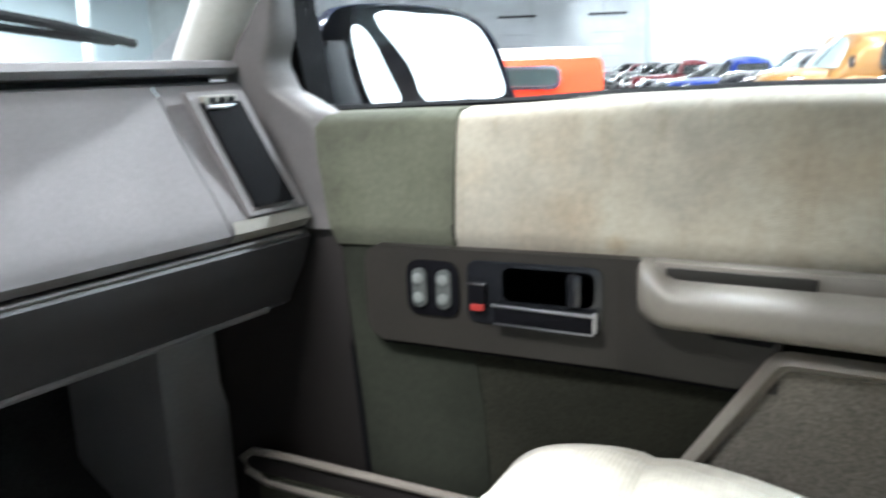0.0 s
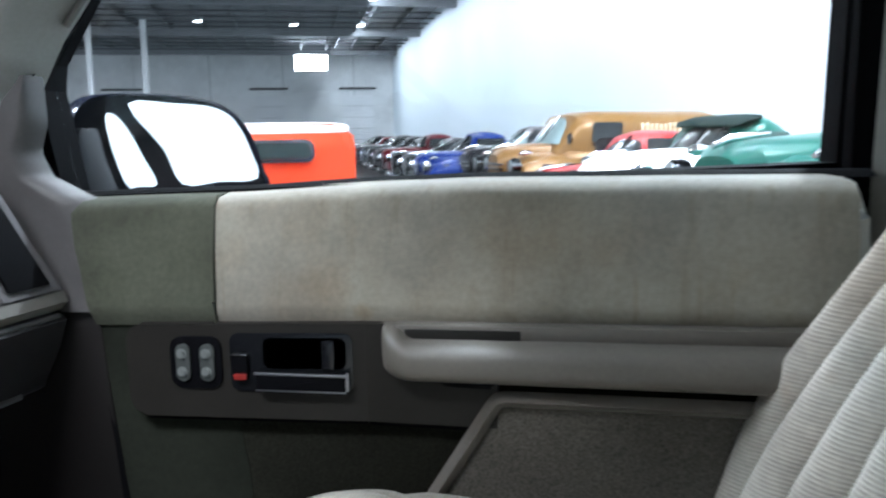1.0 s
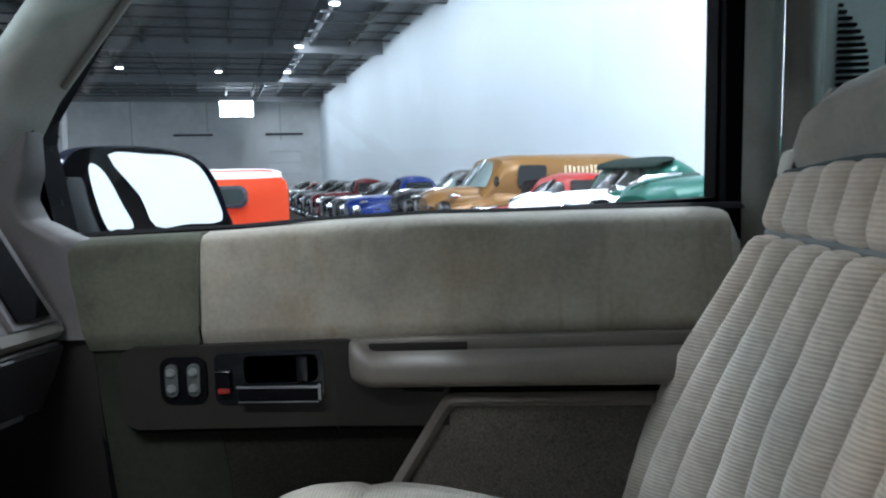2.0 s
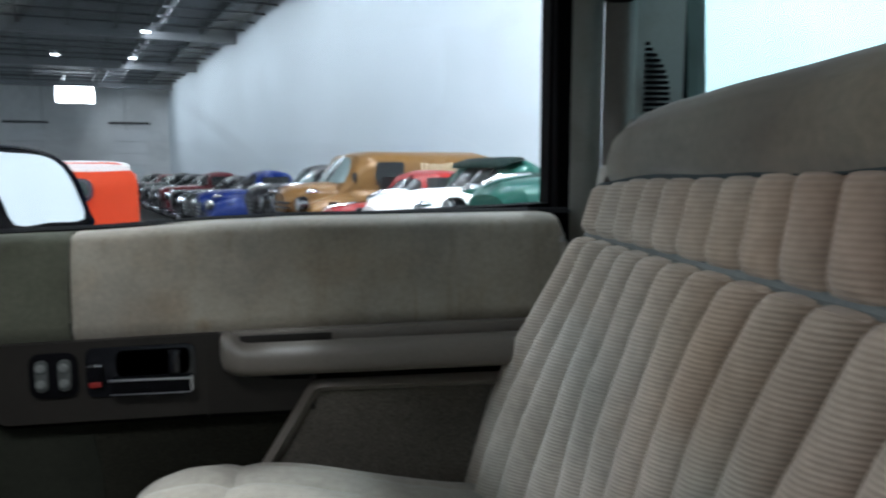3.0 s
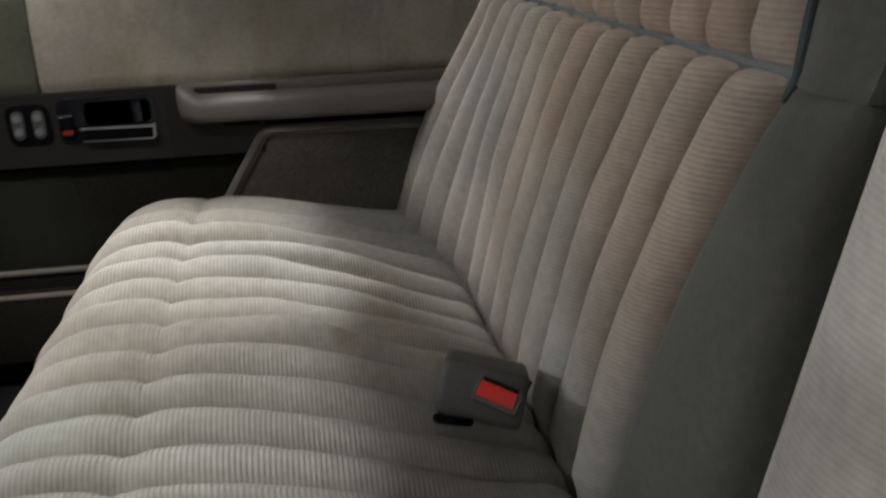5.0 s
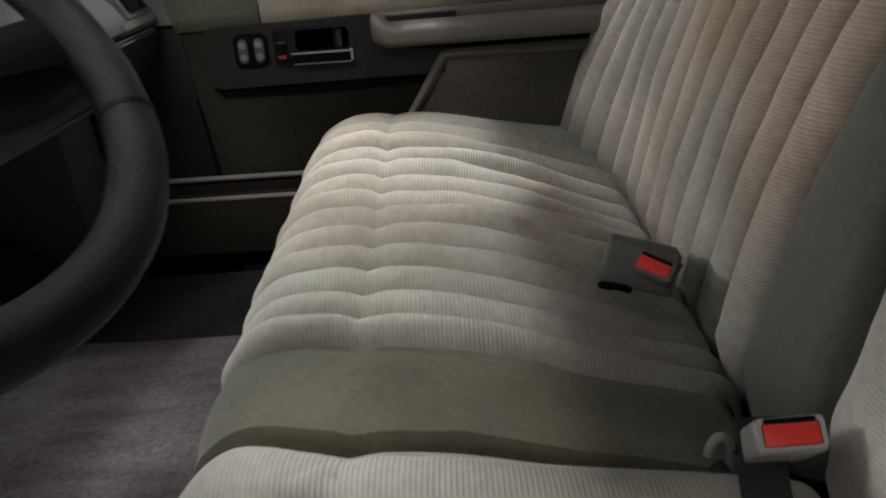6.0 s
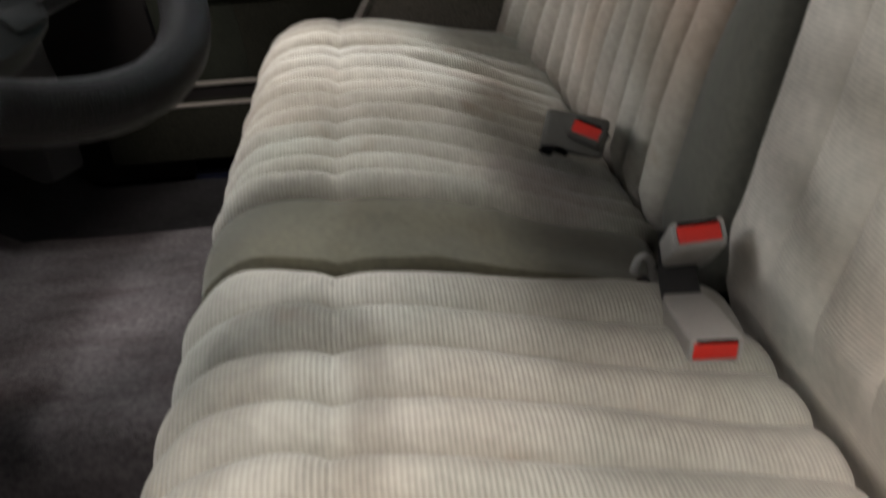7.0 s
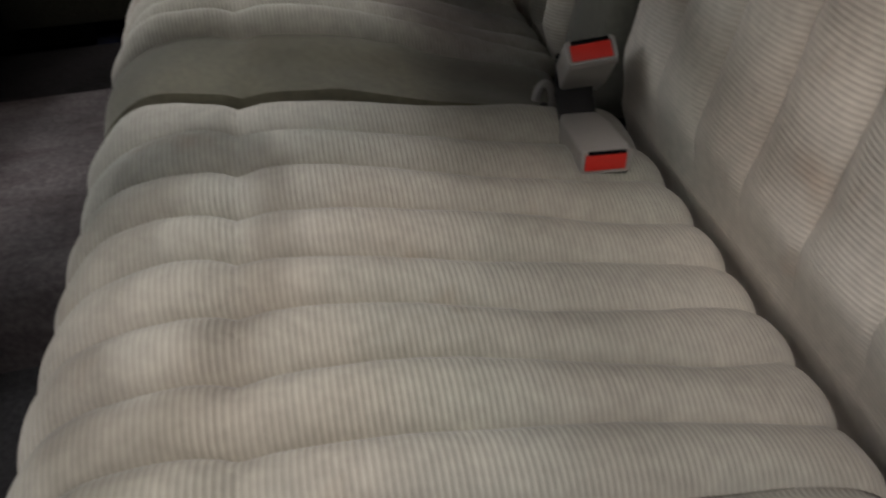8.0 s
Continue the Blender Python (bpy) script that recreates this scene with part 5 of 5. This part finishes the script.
hub = part("hub_body", prism([(-0.055, -0.075), (0.055, -0.075), (0.075, -0.03), (0.075, 0.05), (0.05, 0.08), (-0.05, 0.08), (-0.075, 0.05), (-0.075, -0.03)], lambda p, q, d: on_wheel(p, q, d - 0.10), 0.042, 0.012, 3), M_SPOKE, wheel)
part("horn_pad", prism(smooth_loop([(-0.052, -0.108), (0.0, -0.113), (0.044, -0.108), (0.062, -0.097), (0.072, -0.078), (0.064, -0.070), (0.0, -0.068), (-0.064, -0.070), (-0.072, -0.078), (-0.062, -0.097)], 3), lambda p, q, d: on_wheel(p, q, d - 0.078), 0.034, 0.005, 2), M_WHEEL_GREY, wheel, "grey horn pad")
part("horn_button", prism(rounded(0.016, -0.104, 0.050, -0.088, 0.004), lambda p, q, d: on_wheel(p, q, d - 0.0445), 0.004, 0.0015), M_WHEEL_GREY, hub)


def spoke(sgn):
    """Wide dished spoke: upper flange, hollow, lower flange."""
    upper = [(0.176, -0.040, 0.004), (0.124, -0.016, -0.028), (0.060, 0.015, -0.060)]
    ridge = [(0.178, -0.085, 0.004), (0.130, -0.054, -0.022), (0.060, -0.022, -0.052)]
    lower = [(0.146, -0.104, -0.002), (0.100, -0.098, -0.022), (0.045, -0.089, -0.050)]

    def along(c, u):
        a, b, d = (Vector(k) for k in c)
        return a * (1 - u) * (1 - 2 * u) + b * 4 * u * (1 - u) + d * u * (2 * u - 1)

    def f(u, v):
        up, rd, lo = along(upper, u), along(ridge, u), along(lower, u)
        if v < 0.40:
            w = v / 0.40
            q = up.lerp(rd, w)
            q.z += 0.004 * math.sin(math.pi * w)
        elif v < 0.75:
            w = (v - 0.40) / 0.35
            q = rd.lerp(lo, w)
            q.z -= 0.022 * math.sin(math.pi * w ** 0.7) * (0.3 + 0.7 * min(1, u * 4))
        else:
            w = (v - 0.75) / 0.25
            q = lo.lerp(up, w)
            q.z -= 0.035 * math.sin(math.pi * w)
        return on_wheel(sgn * q.x, q.y, q.z)
    return grid(f, 20, 40)


for sgn in (-1, 1):
    part("spoke", spoke(sgn), M_SPOKE, wheel)

# ---- carpet ----


def carpet_z(x, y):
    return FLOOR_Z + max(0.0, (-0.25 - x)) * 0.75 + 0.003 * noise.noise(Vector((x * 14, y * 14, 2)))


floor_mat = link_mesh("cab_floor", grid(lambda u, v: (lerp(-0.74, 1.06, u), lerp(-0.84, 0.82, v), carpet_z(lerp(-0.74, 1.06, u), lerp(-0.84, 0.82, v))), 60, 70), M_FLOOR_SHADE)
tagged(floor_mat, "worn carpet on the cab floor, footwell shade in its colour", "carpet", kind="structure")


def tunnel(u, v):
    """Hump over the gearbox, set off centre to fit the bright carpet in the camera's view."""
    x = lerp(-0.74, 1.0, u)
    a = lerp(-1, 1, v)
    y = 0.125 + 0.265 * math.copysign(min(1, abs(a) / 0.8), a) + 0.04 * math.copysign(max(0, abs(a) - 0.8) / 0.2, a)
    z = 0.115 * (1 - max(0, (abs(a) - 0.7) / 0.3) ** 2.5) + 0.005 * math.cos(a * 3)
    return (x, y, carpet_z(x, y) - 0.004 + z + 0.004 * noise.noise(Vector((x * 6, y * 8, 1))))


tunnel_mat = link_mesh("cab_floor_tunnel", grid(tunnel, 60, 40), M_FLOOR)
tagged(tunnel_mat, "worn grey carpet over the gearbox tunnel", "carpet", kind="structure")

# ---- bench seat, split in a wide passenger part and a driver part ----
CUSH = [(0.244, 0.98), (0.221, 1.06), (0.206, 1.13), (0.204, 1.175), (0.215, 1.202), (0.243, 1.222), (0.29, 1.234), (0.355, 1.238), (0.44, 1.232), (0.54, 1.212), (0.63, 1.194), (0.69, 1.185), (0.727, 1.174), (0.744, 1.15), (0.75, 1.09)]


def cush(s):
    n = len(CUSH) - 1
    k = min(int(s * n), n - 1)
    w = s * n - k
    p = [Vector(CUSH[max(0, min(n, k + i))]) for i in (-1, 0, 1, 2)]
    pt = 0.5 * (2 * p[1] + (p[2] - p[0]) * w + (2 * p[0] - 5 * p[1] + 4 * p[2] - p[3]) * w ** 2 + (3 * p[1] - p[0] - 3 * p[2] + p[3]) * w ** 3)
    tg = (p[2] - p[0]) * (1 - w) + (p[3] - p[1]) * w
    tg.normalize()
    return pt, Vector((-tg.y, tg.x))


def seam_shift(s, y):
    return 0.006 * math.sin(9 * s + y * 5) + 0.003 * math.sin(23 * s + y * 31)


def crease(pt):
    """The stitched fold across the cushion, near its front."""
    return 0.008 * math.exp(-abs((pt.x - 0.358) / 0.012) ** 1.3) * (pt.y > 1.15)


def sag(x, y):
    """The cushion sinks towards the back, most in its middle."""
    valley = 0.016 * math.exp(-((y + 0.205) / 0.075) ** 2) * step(0.25, 0.33, x) * (1 - step(0.5, 0.66, x))
    return (0.034 - 0.024 * step(-0.19, -0.23, y)) * step(0.45, 0.72, x) * (1 - step(0.40, 0.74, y)) + valley


def cushion_roll(y0, y1, height, seed):
    def f(u, v):
        pt, nm = cush(u)
        y = lerp(y0 + seam_shift(u, y0), y1 + seam_shift(u, y1), v)
        h = height * (0.35 + 0.65 * step(0.195, 0.27, pt.x)) * (1 - 0.55 * step(0.60, 0.742, pt.x)) * (1 - abs(2 * v - 1) ** 2.0) ** 0.70 * (0.85 + 0.3 * noise.noise(Vector((pt.x * 7, seed * 3.1, 0)))) - 0.12 * height
        h += 0.006 * max(0.0, math.sin(math.pi * min(1.0, max(0.0, (pt.x - 0.225) / 0.13)))) * (pt.y > 1.19) - crease(pt)
        h += 0.003 * noise.noise(Vector((pt.x * 11, y * 13, 5)))
        h += 0.0012 * noise.noise(Vector((pt.x * 45, y * 30, 5)))
        return (pt.x + nm.x * h + (0.009 + 0.014 * step(-0.19, -0.23, y)) * step(0.55, 0.74, pt.x), y, pt.y + nm.y * h - sag(pt.x, y))
    return grid(f, 96, 14)


def end_roll(y_in, y_out, sign, dip=0.004):
    """The outer border that turns down at the door side."""
    def f(u, v):
        pt, nm = cush(u)
        a = min(v / 0.6, 1) * math.pi / 2
        w = abs(y_out - y_in)
        y = y_in + sign * w * math.sin(a)
        drop = 0.075 * (1 - math.cos(a)) + max(0, v - 0.6) / 0.4 * 0.2
        return (pt.x + nm.x * 0.008 * math.sin(math.pi * min(1, v / 0.6)) + (0.009 + 0.014 * step(-0.19, -0.23, y)) * step(0.55, 0.74, pt.x), y, max(0.96, pt.y - drop - (crease(pt) + dip) * (1 - v) - sag(pt.x, y) + nm.y * 0.008 * math.sin(math.pi * min(1, v / 0.5))))
    return grid(f, 80, 16)


seat = thing("passenger_bench_seat", (0.5, 0.3, FLOOR_Z), "beige ribbed velour bench seat with stained cushion", "seat")
base = part("seat_base", box((0.26, -0.16, FLOOR_Z + 0.12), (0.86, 0.74, 1.06), 0.03), M_RUBBER, seat, "black seat base")
for y in (-0.1, 0.66):
    part("seat_rail", box((0.28, y - 0.02, FLOOR_Z - 0.0), (0.82, y + 0.02, FLOOR_Z + 0.13), 0.004), M_RUBBER, seat, "dark steel seat rail")
cushion = part("cushion", box((0.26, -0.195, 1.00), (0.72, 0.73, 1.115), 0.03), M_VELOUR, seat)
P_SEAMS = [0.700, 0.622, 0.552, 0.488, 0.427, 0.365, 0.303, 0.245, 0.186, 0.128, 0.070, 0.013, -0.040, -0.080]
for k, (a, b) in enumerate(zip(P_SEAMS, P_SEAMS[1:])):
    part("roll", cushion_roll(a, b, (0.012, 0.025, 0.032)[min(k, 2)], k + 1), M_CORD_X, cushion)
part("end_roll", end_roll(0.694, 0.772, 1, 0.003), M_CORD_X, cushion)


def band(u, v):
    pt, nm = cush(u)
    y = lerp(-0.074, -0.205, v) + seam_shift(u, lerp(-0.080, -0.205, v)) * (1 - v)
    h = 0.004 * math.sin(math.pi * v) - 0.006 * math.sin(math.pi * v) ** 2 * step(0.22, 0.32, pt.x) + 0.003 * noise.noise(Vector((pt.x * 11, y * 13, 5)))
    h += 0.003 * math.exp(-((pt.x - 0.50 - 0.8 * (y + 0.14)) / 0.010) ** 2)
    h += 0.006 * max(0.0, math.sin(math.pi * min(1.0, max(0.0, (pt.x - 0.225) / 0.13)))) * (pt.y > 1.19)
    h -= crease(pt) * (1 - math.sin(math.pi * v)) + 0.045 * max(0, (v - 0.93) / 0.07) ** 2
    return (pt.x + nm.x * h, y, pt.y + nm.y * h - sag(pt.x, y))


part("middle_band", grid(band, 90, 24), M_BAND, cushion, "plain olive-grey velour band")

driver = thing("driver_bench_seat", (0.5, -0.5, FLOOR_Z), "beige ribbed velour driver seat, flattened cushion", "seat")
part("seat_base", box((0.26, -0.74, FLOOR_Z + 0.12), (0.86, -0.20, 1.06), 0.03), M_RUBBER, driver, "black seat base")
for y in (-0.7, -0.24):
    part("seat_rail", box((0.28, y - 0.02, FLOOR_Z), (0.82, y + 0.02, FLOOR_Z + 0.13), 0.004), M_RUBBER, driver, "dark steel seat rail")
cushion_d = part("cushion", box((0.26, -0.745, 1.00), (0.72, -0.215, 1.115), 0.03), M_VELOUR, driver)
D_SEAMS = [-0.224, -0.303, -0.371, -0.434, -0.494, -0.552, -0.609, -0.666, -0.722]
for k, (a, b) in enumerate(zip(D_SEAMS, D_SEAMS[1:])):
    part("roll", cushion_roll(a, b, 0.022, k + 21), M_CORD_X, cushion_d)
part("end_roll", end_roll(-0.716, -0.80, -1, 0.009), M_CORD_X, cushion_d)
part("inner_roll", end_roll(-0.224, -0.206, 1, 0.007), M_CORD_X, cushion_d)


# backrests
def back_x(z, y=None):
    """Front face of the backrests; the middle of each is hollowed low down."""
    x = 0.715 + (z - 1.2) * 0.296 + 0.006 + 0.45 * max(0.0, 1.165 - z)
    if y is not None:
        x += 0.053 * max(0.0, min(1.2, (1.565 - z) / 0.365)) * (1 - step(0.42, 0.76, y)) * step(-0.95, -0.70, y)
        x -= 0.010 * step(0.50, 0.72, y) * step(1.53, 1.34, z)
        x += 0.022 * step(-0.212, -0.228, y) * (1 - step(1.165, 1.245, z))
    return x


BN = Vector((-0.959, 0, 0.284))
Z_LOW, Z_ROW, Z_TOP = 1.085, 1.5635, 1.648


def seam_left(z):
    t = max(0.0, min(1.0, (z - 1.15) / 0.4135))
    return 0.781 - 0.170 * t ** 2.25 - 0.06 * max(0.0, z - 1.5635)


def seam_right(z):
    t = max(0.0, min(1.0, (z - 1.15) / 0.4135))
    return -0.045 - 0.092 * t ** 2.3 + 0.26 * max(0.0, z - 1.5635) + 0.6 * max(0.0, z - 1.632)


def top_line(y):
    """Height of the piping over the upper row, lower at the door side."""
    return Z_TOP - 0.008 * step(0.05, 0.40, y) - 0.014 * step(0.42, 0.64, y)


def back_roll(left, right, k, n, z0, z1, height, flat=0.0):
    """flat: how far the padding is pressed level with its crests, most of all low down."""
    def f(u, v):
        top = top_line(lerp(left(z0), right(z0), (k + v) / n)) if z1 == Z_TOP else z1
        z = lerp(z0, top, u)
        a, b = left(z), right(z)
        wob = 0.002 * lerp(math.sin(z * 30 + k), math.sin(z * 30 + k + 1), v)
        y = lerp(a, b, (k + v) / n) + wob * math.sin(math.pi * (k + v) / n)
        run = min(u * (z1 - z0), (1 - u) * (z1 - z0))
        end = math.sqrt(max(0, 1 - (1 - min(1, run / 0.019)) ** 2))
        press = min(1.0, flat * (1 + 0.6 * (1 - step(1.16, 1.30, z))))
        h = height * lerp(1.2 * (1 - abs(2 * v - 1) ** 2.0) ** 0.66 - 0.2, 0.72, press) * end
        h += 0.002 * noise.noise(Vector((y * 14, z * 9, 2))) + 0.0008 * noise.noise(Vector((y * 40, z * 40, 4)))
        return Vector((back_x(z, y), y, z)) + BN * h
    return grid(f, 60 if z1 - z0 > 0.2 else 20, 12)


def backrest(owner, left, right, n, y_out, y_gap, cloth, flat=0.0):
    b = part("backrest", box((0.87, min(y_out, y_gap) + 0.05, 1.10), (0.97, max(y_out, y_gap) - 0.05, 1.66), 0.03), M_VELOUR, owner)
    for k in range(n):
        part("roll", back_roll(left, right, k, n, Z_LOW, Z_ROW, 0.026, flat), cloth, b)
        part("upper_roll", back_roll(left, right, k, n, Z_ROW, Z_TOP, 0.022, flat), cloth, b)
    return b


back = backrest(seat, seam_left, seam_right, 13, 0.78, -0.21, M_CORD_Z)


# door-side border of the back
def side_border(u, v):
    z = lerp(1.12, Z_TOP + 0.062, u)
    a = v * math.pi / 2
    up = max(0.0, z - Z_TOP + 0.01) / 0.072
    y = seam_left(z) + (0.052 + 0.012 * (1 - u)) * math.sin(a) - 0.075 * up ** 1.8
    return (back_x(min(z, Z_TOP), seam_left(z)) + 0.004 * up + 0.05 * (1 - math.cos(a)) + 0.14 * max(0, v - 0.75) / 0.25, y, z)


part("side_border", grid(side_border, 50, 14), M_VELOUR, back)


def top_height(y):
    return curve_at([(-0.30, 1.0), (0.05, 1.0), (0.25, 0.96), (0.42, 0.90), (0.52, 0.82), (0.58, 0.66), (0.625, 0.44), (0.645, 0.25), (0.662, 0.03)], y)


TOP_PROF = [(0.846, 0.0), (0.840, 0.012), (0.838, 0.035), (0.846, 0.062), (0.866, 0.082), (0.90, 0.091), (0.94, 0.086), (0.97, 0.06), (0.985, 0.0), (0.99, -0.2), (0.985, -0.5)]


def top_pad(y0, y1, height, ny=40, low=lambda y: Z_TOP):
    n = len(TOP_PROF) - 1

    def f(u, v):
        y = lerp(y0, y1, u)
        k = min(int(v * n), n - 1)
        w = v * n - k
        a, b = TOP_PROF[k], TOP_PROF[k + 1]
        dz = lerp(a[1], b[1], w)
        puff = 0.004 * noise.noise(Vector((y * 9, v * 6, 3)))
        return (lerp(a[0], b[0], w) + puff + 0.055 * (1 - height(y)) ** 2, y, lerp(low(y), Z_TOP, min(1.0, max(0.0, dz) / 0.06)) + (dz * height(y) if dz > 0 else dz) + puff * 0.5)
    return grid(f, ny, n * 3)


part("top_pad", top_pad(0.662, -0.212, top_height, 40, top_line), M_VELOUR, back, "plain grey-green velour top pad")
part("top_piping", tube([(back_x(top_line(y)) - 0.004, y, top_line(y) + 0.001) for y in (lerp(0.605, -0.078, k / 20) for k in range(21))] + [(back_x(z) - 0.005, y, z) for y, z in ((-0.092, 1.6475), (-0.103, 1.6435), (-0.112, 1.634), (-0.118, 1.622), (-0.125, 1.60), (-0.132, 1.58), (-0.138, 1.563), (-0.136, 1.548))], 0.0036, 8), M_PIPING, back, "bluish-grey piping, darkened for the shade under the pad")
part("row_piping", tube([(back_x(Z_ROW) - 0.0015, lerp(0.611, -0.134, k / 20), Z_ROW) for k in range(21)], 0.0050, 8), M_TEALISH, back, "bluish-grey stitch welt")


def upper_bolster(u, v):
    z = lerp(1.560, Z_TOP + 0.004, u)
    y = lerp(seam_right(z) - 0.001, -0.212, v)
    return (back_x(z) - 0.010 * math.sin(math.pi * min(1, v * 1.2)) - 0.004 + 0.06 * max(0, (v - 0.85) / 0.15) ** 2, y, z)


def lower_bolster(u, v):
    z = lerp(1.13, 1.566, u)
    y = lerp(seam_right(z) - 0.001, -0.212, v)
    puff = 0.022 * math.sin(math.pi * min(1, v * 1.05)) ** 0.6 * math.sqrt(max(0, 1 - max(0, (u - 0.86) / 0.14) ** 2))
    return (back_x(z, y) - puff + 0.07 * max(0, (v - 0.8) / 0.2) ** 2 + 0.01 * noise.noise(Vector((z * 6, y * 9, 7))) * 0.4, y, z)


part("upper_bolster", grid(upper_bolster, 12, 14), M_BOLSTER, back)
part("lower_bolster", grid(lower_bolster, 40, 18), M_BOLSTER, back, "plain olive velour bolster, darkened for its shade")

d_left = lambda z: -0.226 - 0.004 * (z - 1.2)
d_right = lambda z: -0.745 + 0.02 * (z - 1.2)
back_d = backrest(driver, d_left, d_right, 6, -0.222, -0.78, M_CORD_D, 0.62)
part("top_pad", top_pad(-0.226, -0.78, lambda y: 1.0, 24), M_VELOUR, back_d, "plain grey-green velour top pad")
part("side_border", grid(lambda u, v: (back_x(lerp(1.12, 1.66, u), -0.23) + 0.012 * (1 - math.cos(v * math.pi / 2)) + 0.2 * max(0, v - 0.3), d_left(1.3) + 0.014 * math.sin(min(1, v / 0.3) * math.pi / 2), lerp(1.12, 1.66, u)), 20, 8), M_CORD_D, back_d)
part("outer_border", grid(lambda u, v: (back_x(lerp(1.12, 1.66, u), -0.745) + 0.2 * v, -0.745 - 0.04 * math.sin(v * math.pi / 2), lerp(1.12, 1.66, u)), 20, 8), M_VELOUR, back_d)


# ---- seat belt buckles ----
def buckle(name, m, label, length, strap, plastic=None):
    """Local x across the buckle, y along it towards the button end, z up; the button end is at y = 0."""
    b = thing(name, (0, 0, 0), label, "seat belt buckle", "seat belt buckles")
    b.matrix_basis = m
    w, h = 0.0258, 0.0140
    outline = [(-w, 0), (-w, -length * 0.7), (-w * 0.78, -length), (w * 0.78, -length), (w, -length * 0.7), (w, 0)]
    part("shell", prism(outline, lambda p, q, d: (p, q, d - h), 2 * h, 0.005, 3), plastic or M_BUCKLE, b, local=True)
    part("button", box((-w * 0.80, -0.004, -h * 0.62), (w * 0.80, 0.0035, h * 0.60), 0.0015), M_RED, b, "red release button", local=True)
    part("button_rim", ring_prism(rounded(-w * 0.97, -h * 0.95, w * 0.97, h * 0.82, 0.004, 3), rounded(-w * 0.83, -h * 0.66, w * 0.83, h * 0.64, 0.002, 3), lambda p, q, d: (p, d - 0.002, q), 0.005), plastic or M_BUCKLE, b, "worn plastic rim", local=True)
    part("slot", box((-w * 0.74, -0.003, -h * 0.90), (w * 0.74, 0.0046, -h * 0.66), 0.0005), M_BLACK, b, "black tongue slot", local=True)
    part("strap", grid(lambda u, v: (curve_at([(0, 0), (1, 0)], u) + 0.021 * math.cos(math.tau * v) + lerp(strap[0][0], strap[-1][0], u), curve_at([(0, strap[0][1]), (0.5, strap[1][1]), (1, strap[2][1])], u), curve_at([(0, strap[0][2]), (0.5, strap[1][2]), (1, strap[2][2])], u) + 0.003 * math.sin(math.tau * v)), 8, 12), M_WEB, b, "grey webbing strap", local=True)
    return b


def aim(at, forward, across):
    """A pose with local y along forward and local x near across."""
    y = Vector(forward).normalized()
    x = Vector(across)
    x = (x - y * x.dot(y)).normalized()
    m = Matrix((x, y, x.cross(y))).transposed().to_4x4()
    return Matrix.Translation(at) @ m


buckle("belt_buckle", aim((0.6965, -0.3655, 1.194), (-0.02, -0.95, 0.10), (1, -0.02, -0.05)), "grey belt buckle with red button lying on the driver cushion", 0.085, [(0, -0.08, -0.002), (0.004, -0.11, -0.02), (0.006, -0.13, -0.06)])
buckle("belt_buckle", aim((0.706, -0.281, 1.2665), (-0.12, -0.66, 0.74), (1, 0.10, -0.1)), "grey belt buckle with red button standing between the seats", 0.085, [(0, -0.08, 0), (0, -0.12, 0), (0.0, -0.15, -0.01)])
buckle("belt_buckle", aim((0.680, 0.024, 1.249), (-0.25, -0.72, 0.62), (0.85, -0.28, -0.42)) @ Matrix.Scale(0.90, 4), "dark belt buckle with red button half sunk in the passenger seat", 0.07, [(0, -0.06, 0), (0, -0.10, -0.015), (0.0, -0.13, -0.04)], M_BUCKLE_DARK)
sleeve = thing("belt_sleeve", (0.69, 0.12, 1.215), "dark grey folded belt sleeve tucked into the seat", "belt sleeve")
part("sleeve_flap", turned(box((-0.050, -0.030, -0.028), (0.036, 0.055, 0.026), 0.008, 3), Matrix.Translation((0.684, 0.070, 1.225)) @ pose(0, 0, 0, -22, 10, -18)), M_BUCKLE_DARK, sleeve)
part("sleeve_loop", tube([(0.640, 0.055, 1.208), (0.626, 0.044, 1.218), (0.626, 0.030, 1.226), (0.637, 0.022, 1.228), (0.650, 0.026, 1.222), (0.656, 0.036, 1.214)], 0.0045, 8), M_RUBBER, sleeve, "black cord loop")
hook = thing("belt_hook", (0.69, -0.20, 1.19), "pale plastic belt hook between the seats", "belt hook")
part("hook_loop", tube([tuple(Vector((0.690, -0.194, 1.160)) + Vector((0.011 * math.cos(a), 0.010 * math.sin(a) * 0.6, 0.025 * math.sin(a) + 0.004 * math.cos(a)))) for a in (math.radians(d) for d in range(-70, 165, 15))], 0.005, 10), M_BUCKLE, hook)
part("hook_stem", tube([(0.686, -0.196, 1.160), (0.70, -0.225, 1.148), (0.73, -0.25, 1.13)], 0.008, 10), M_WEB, hook)
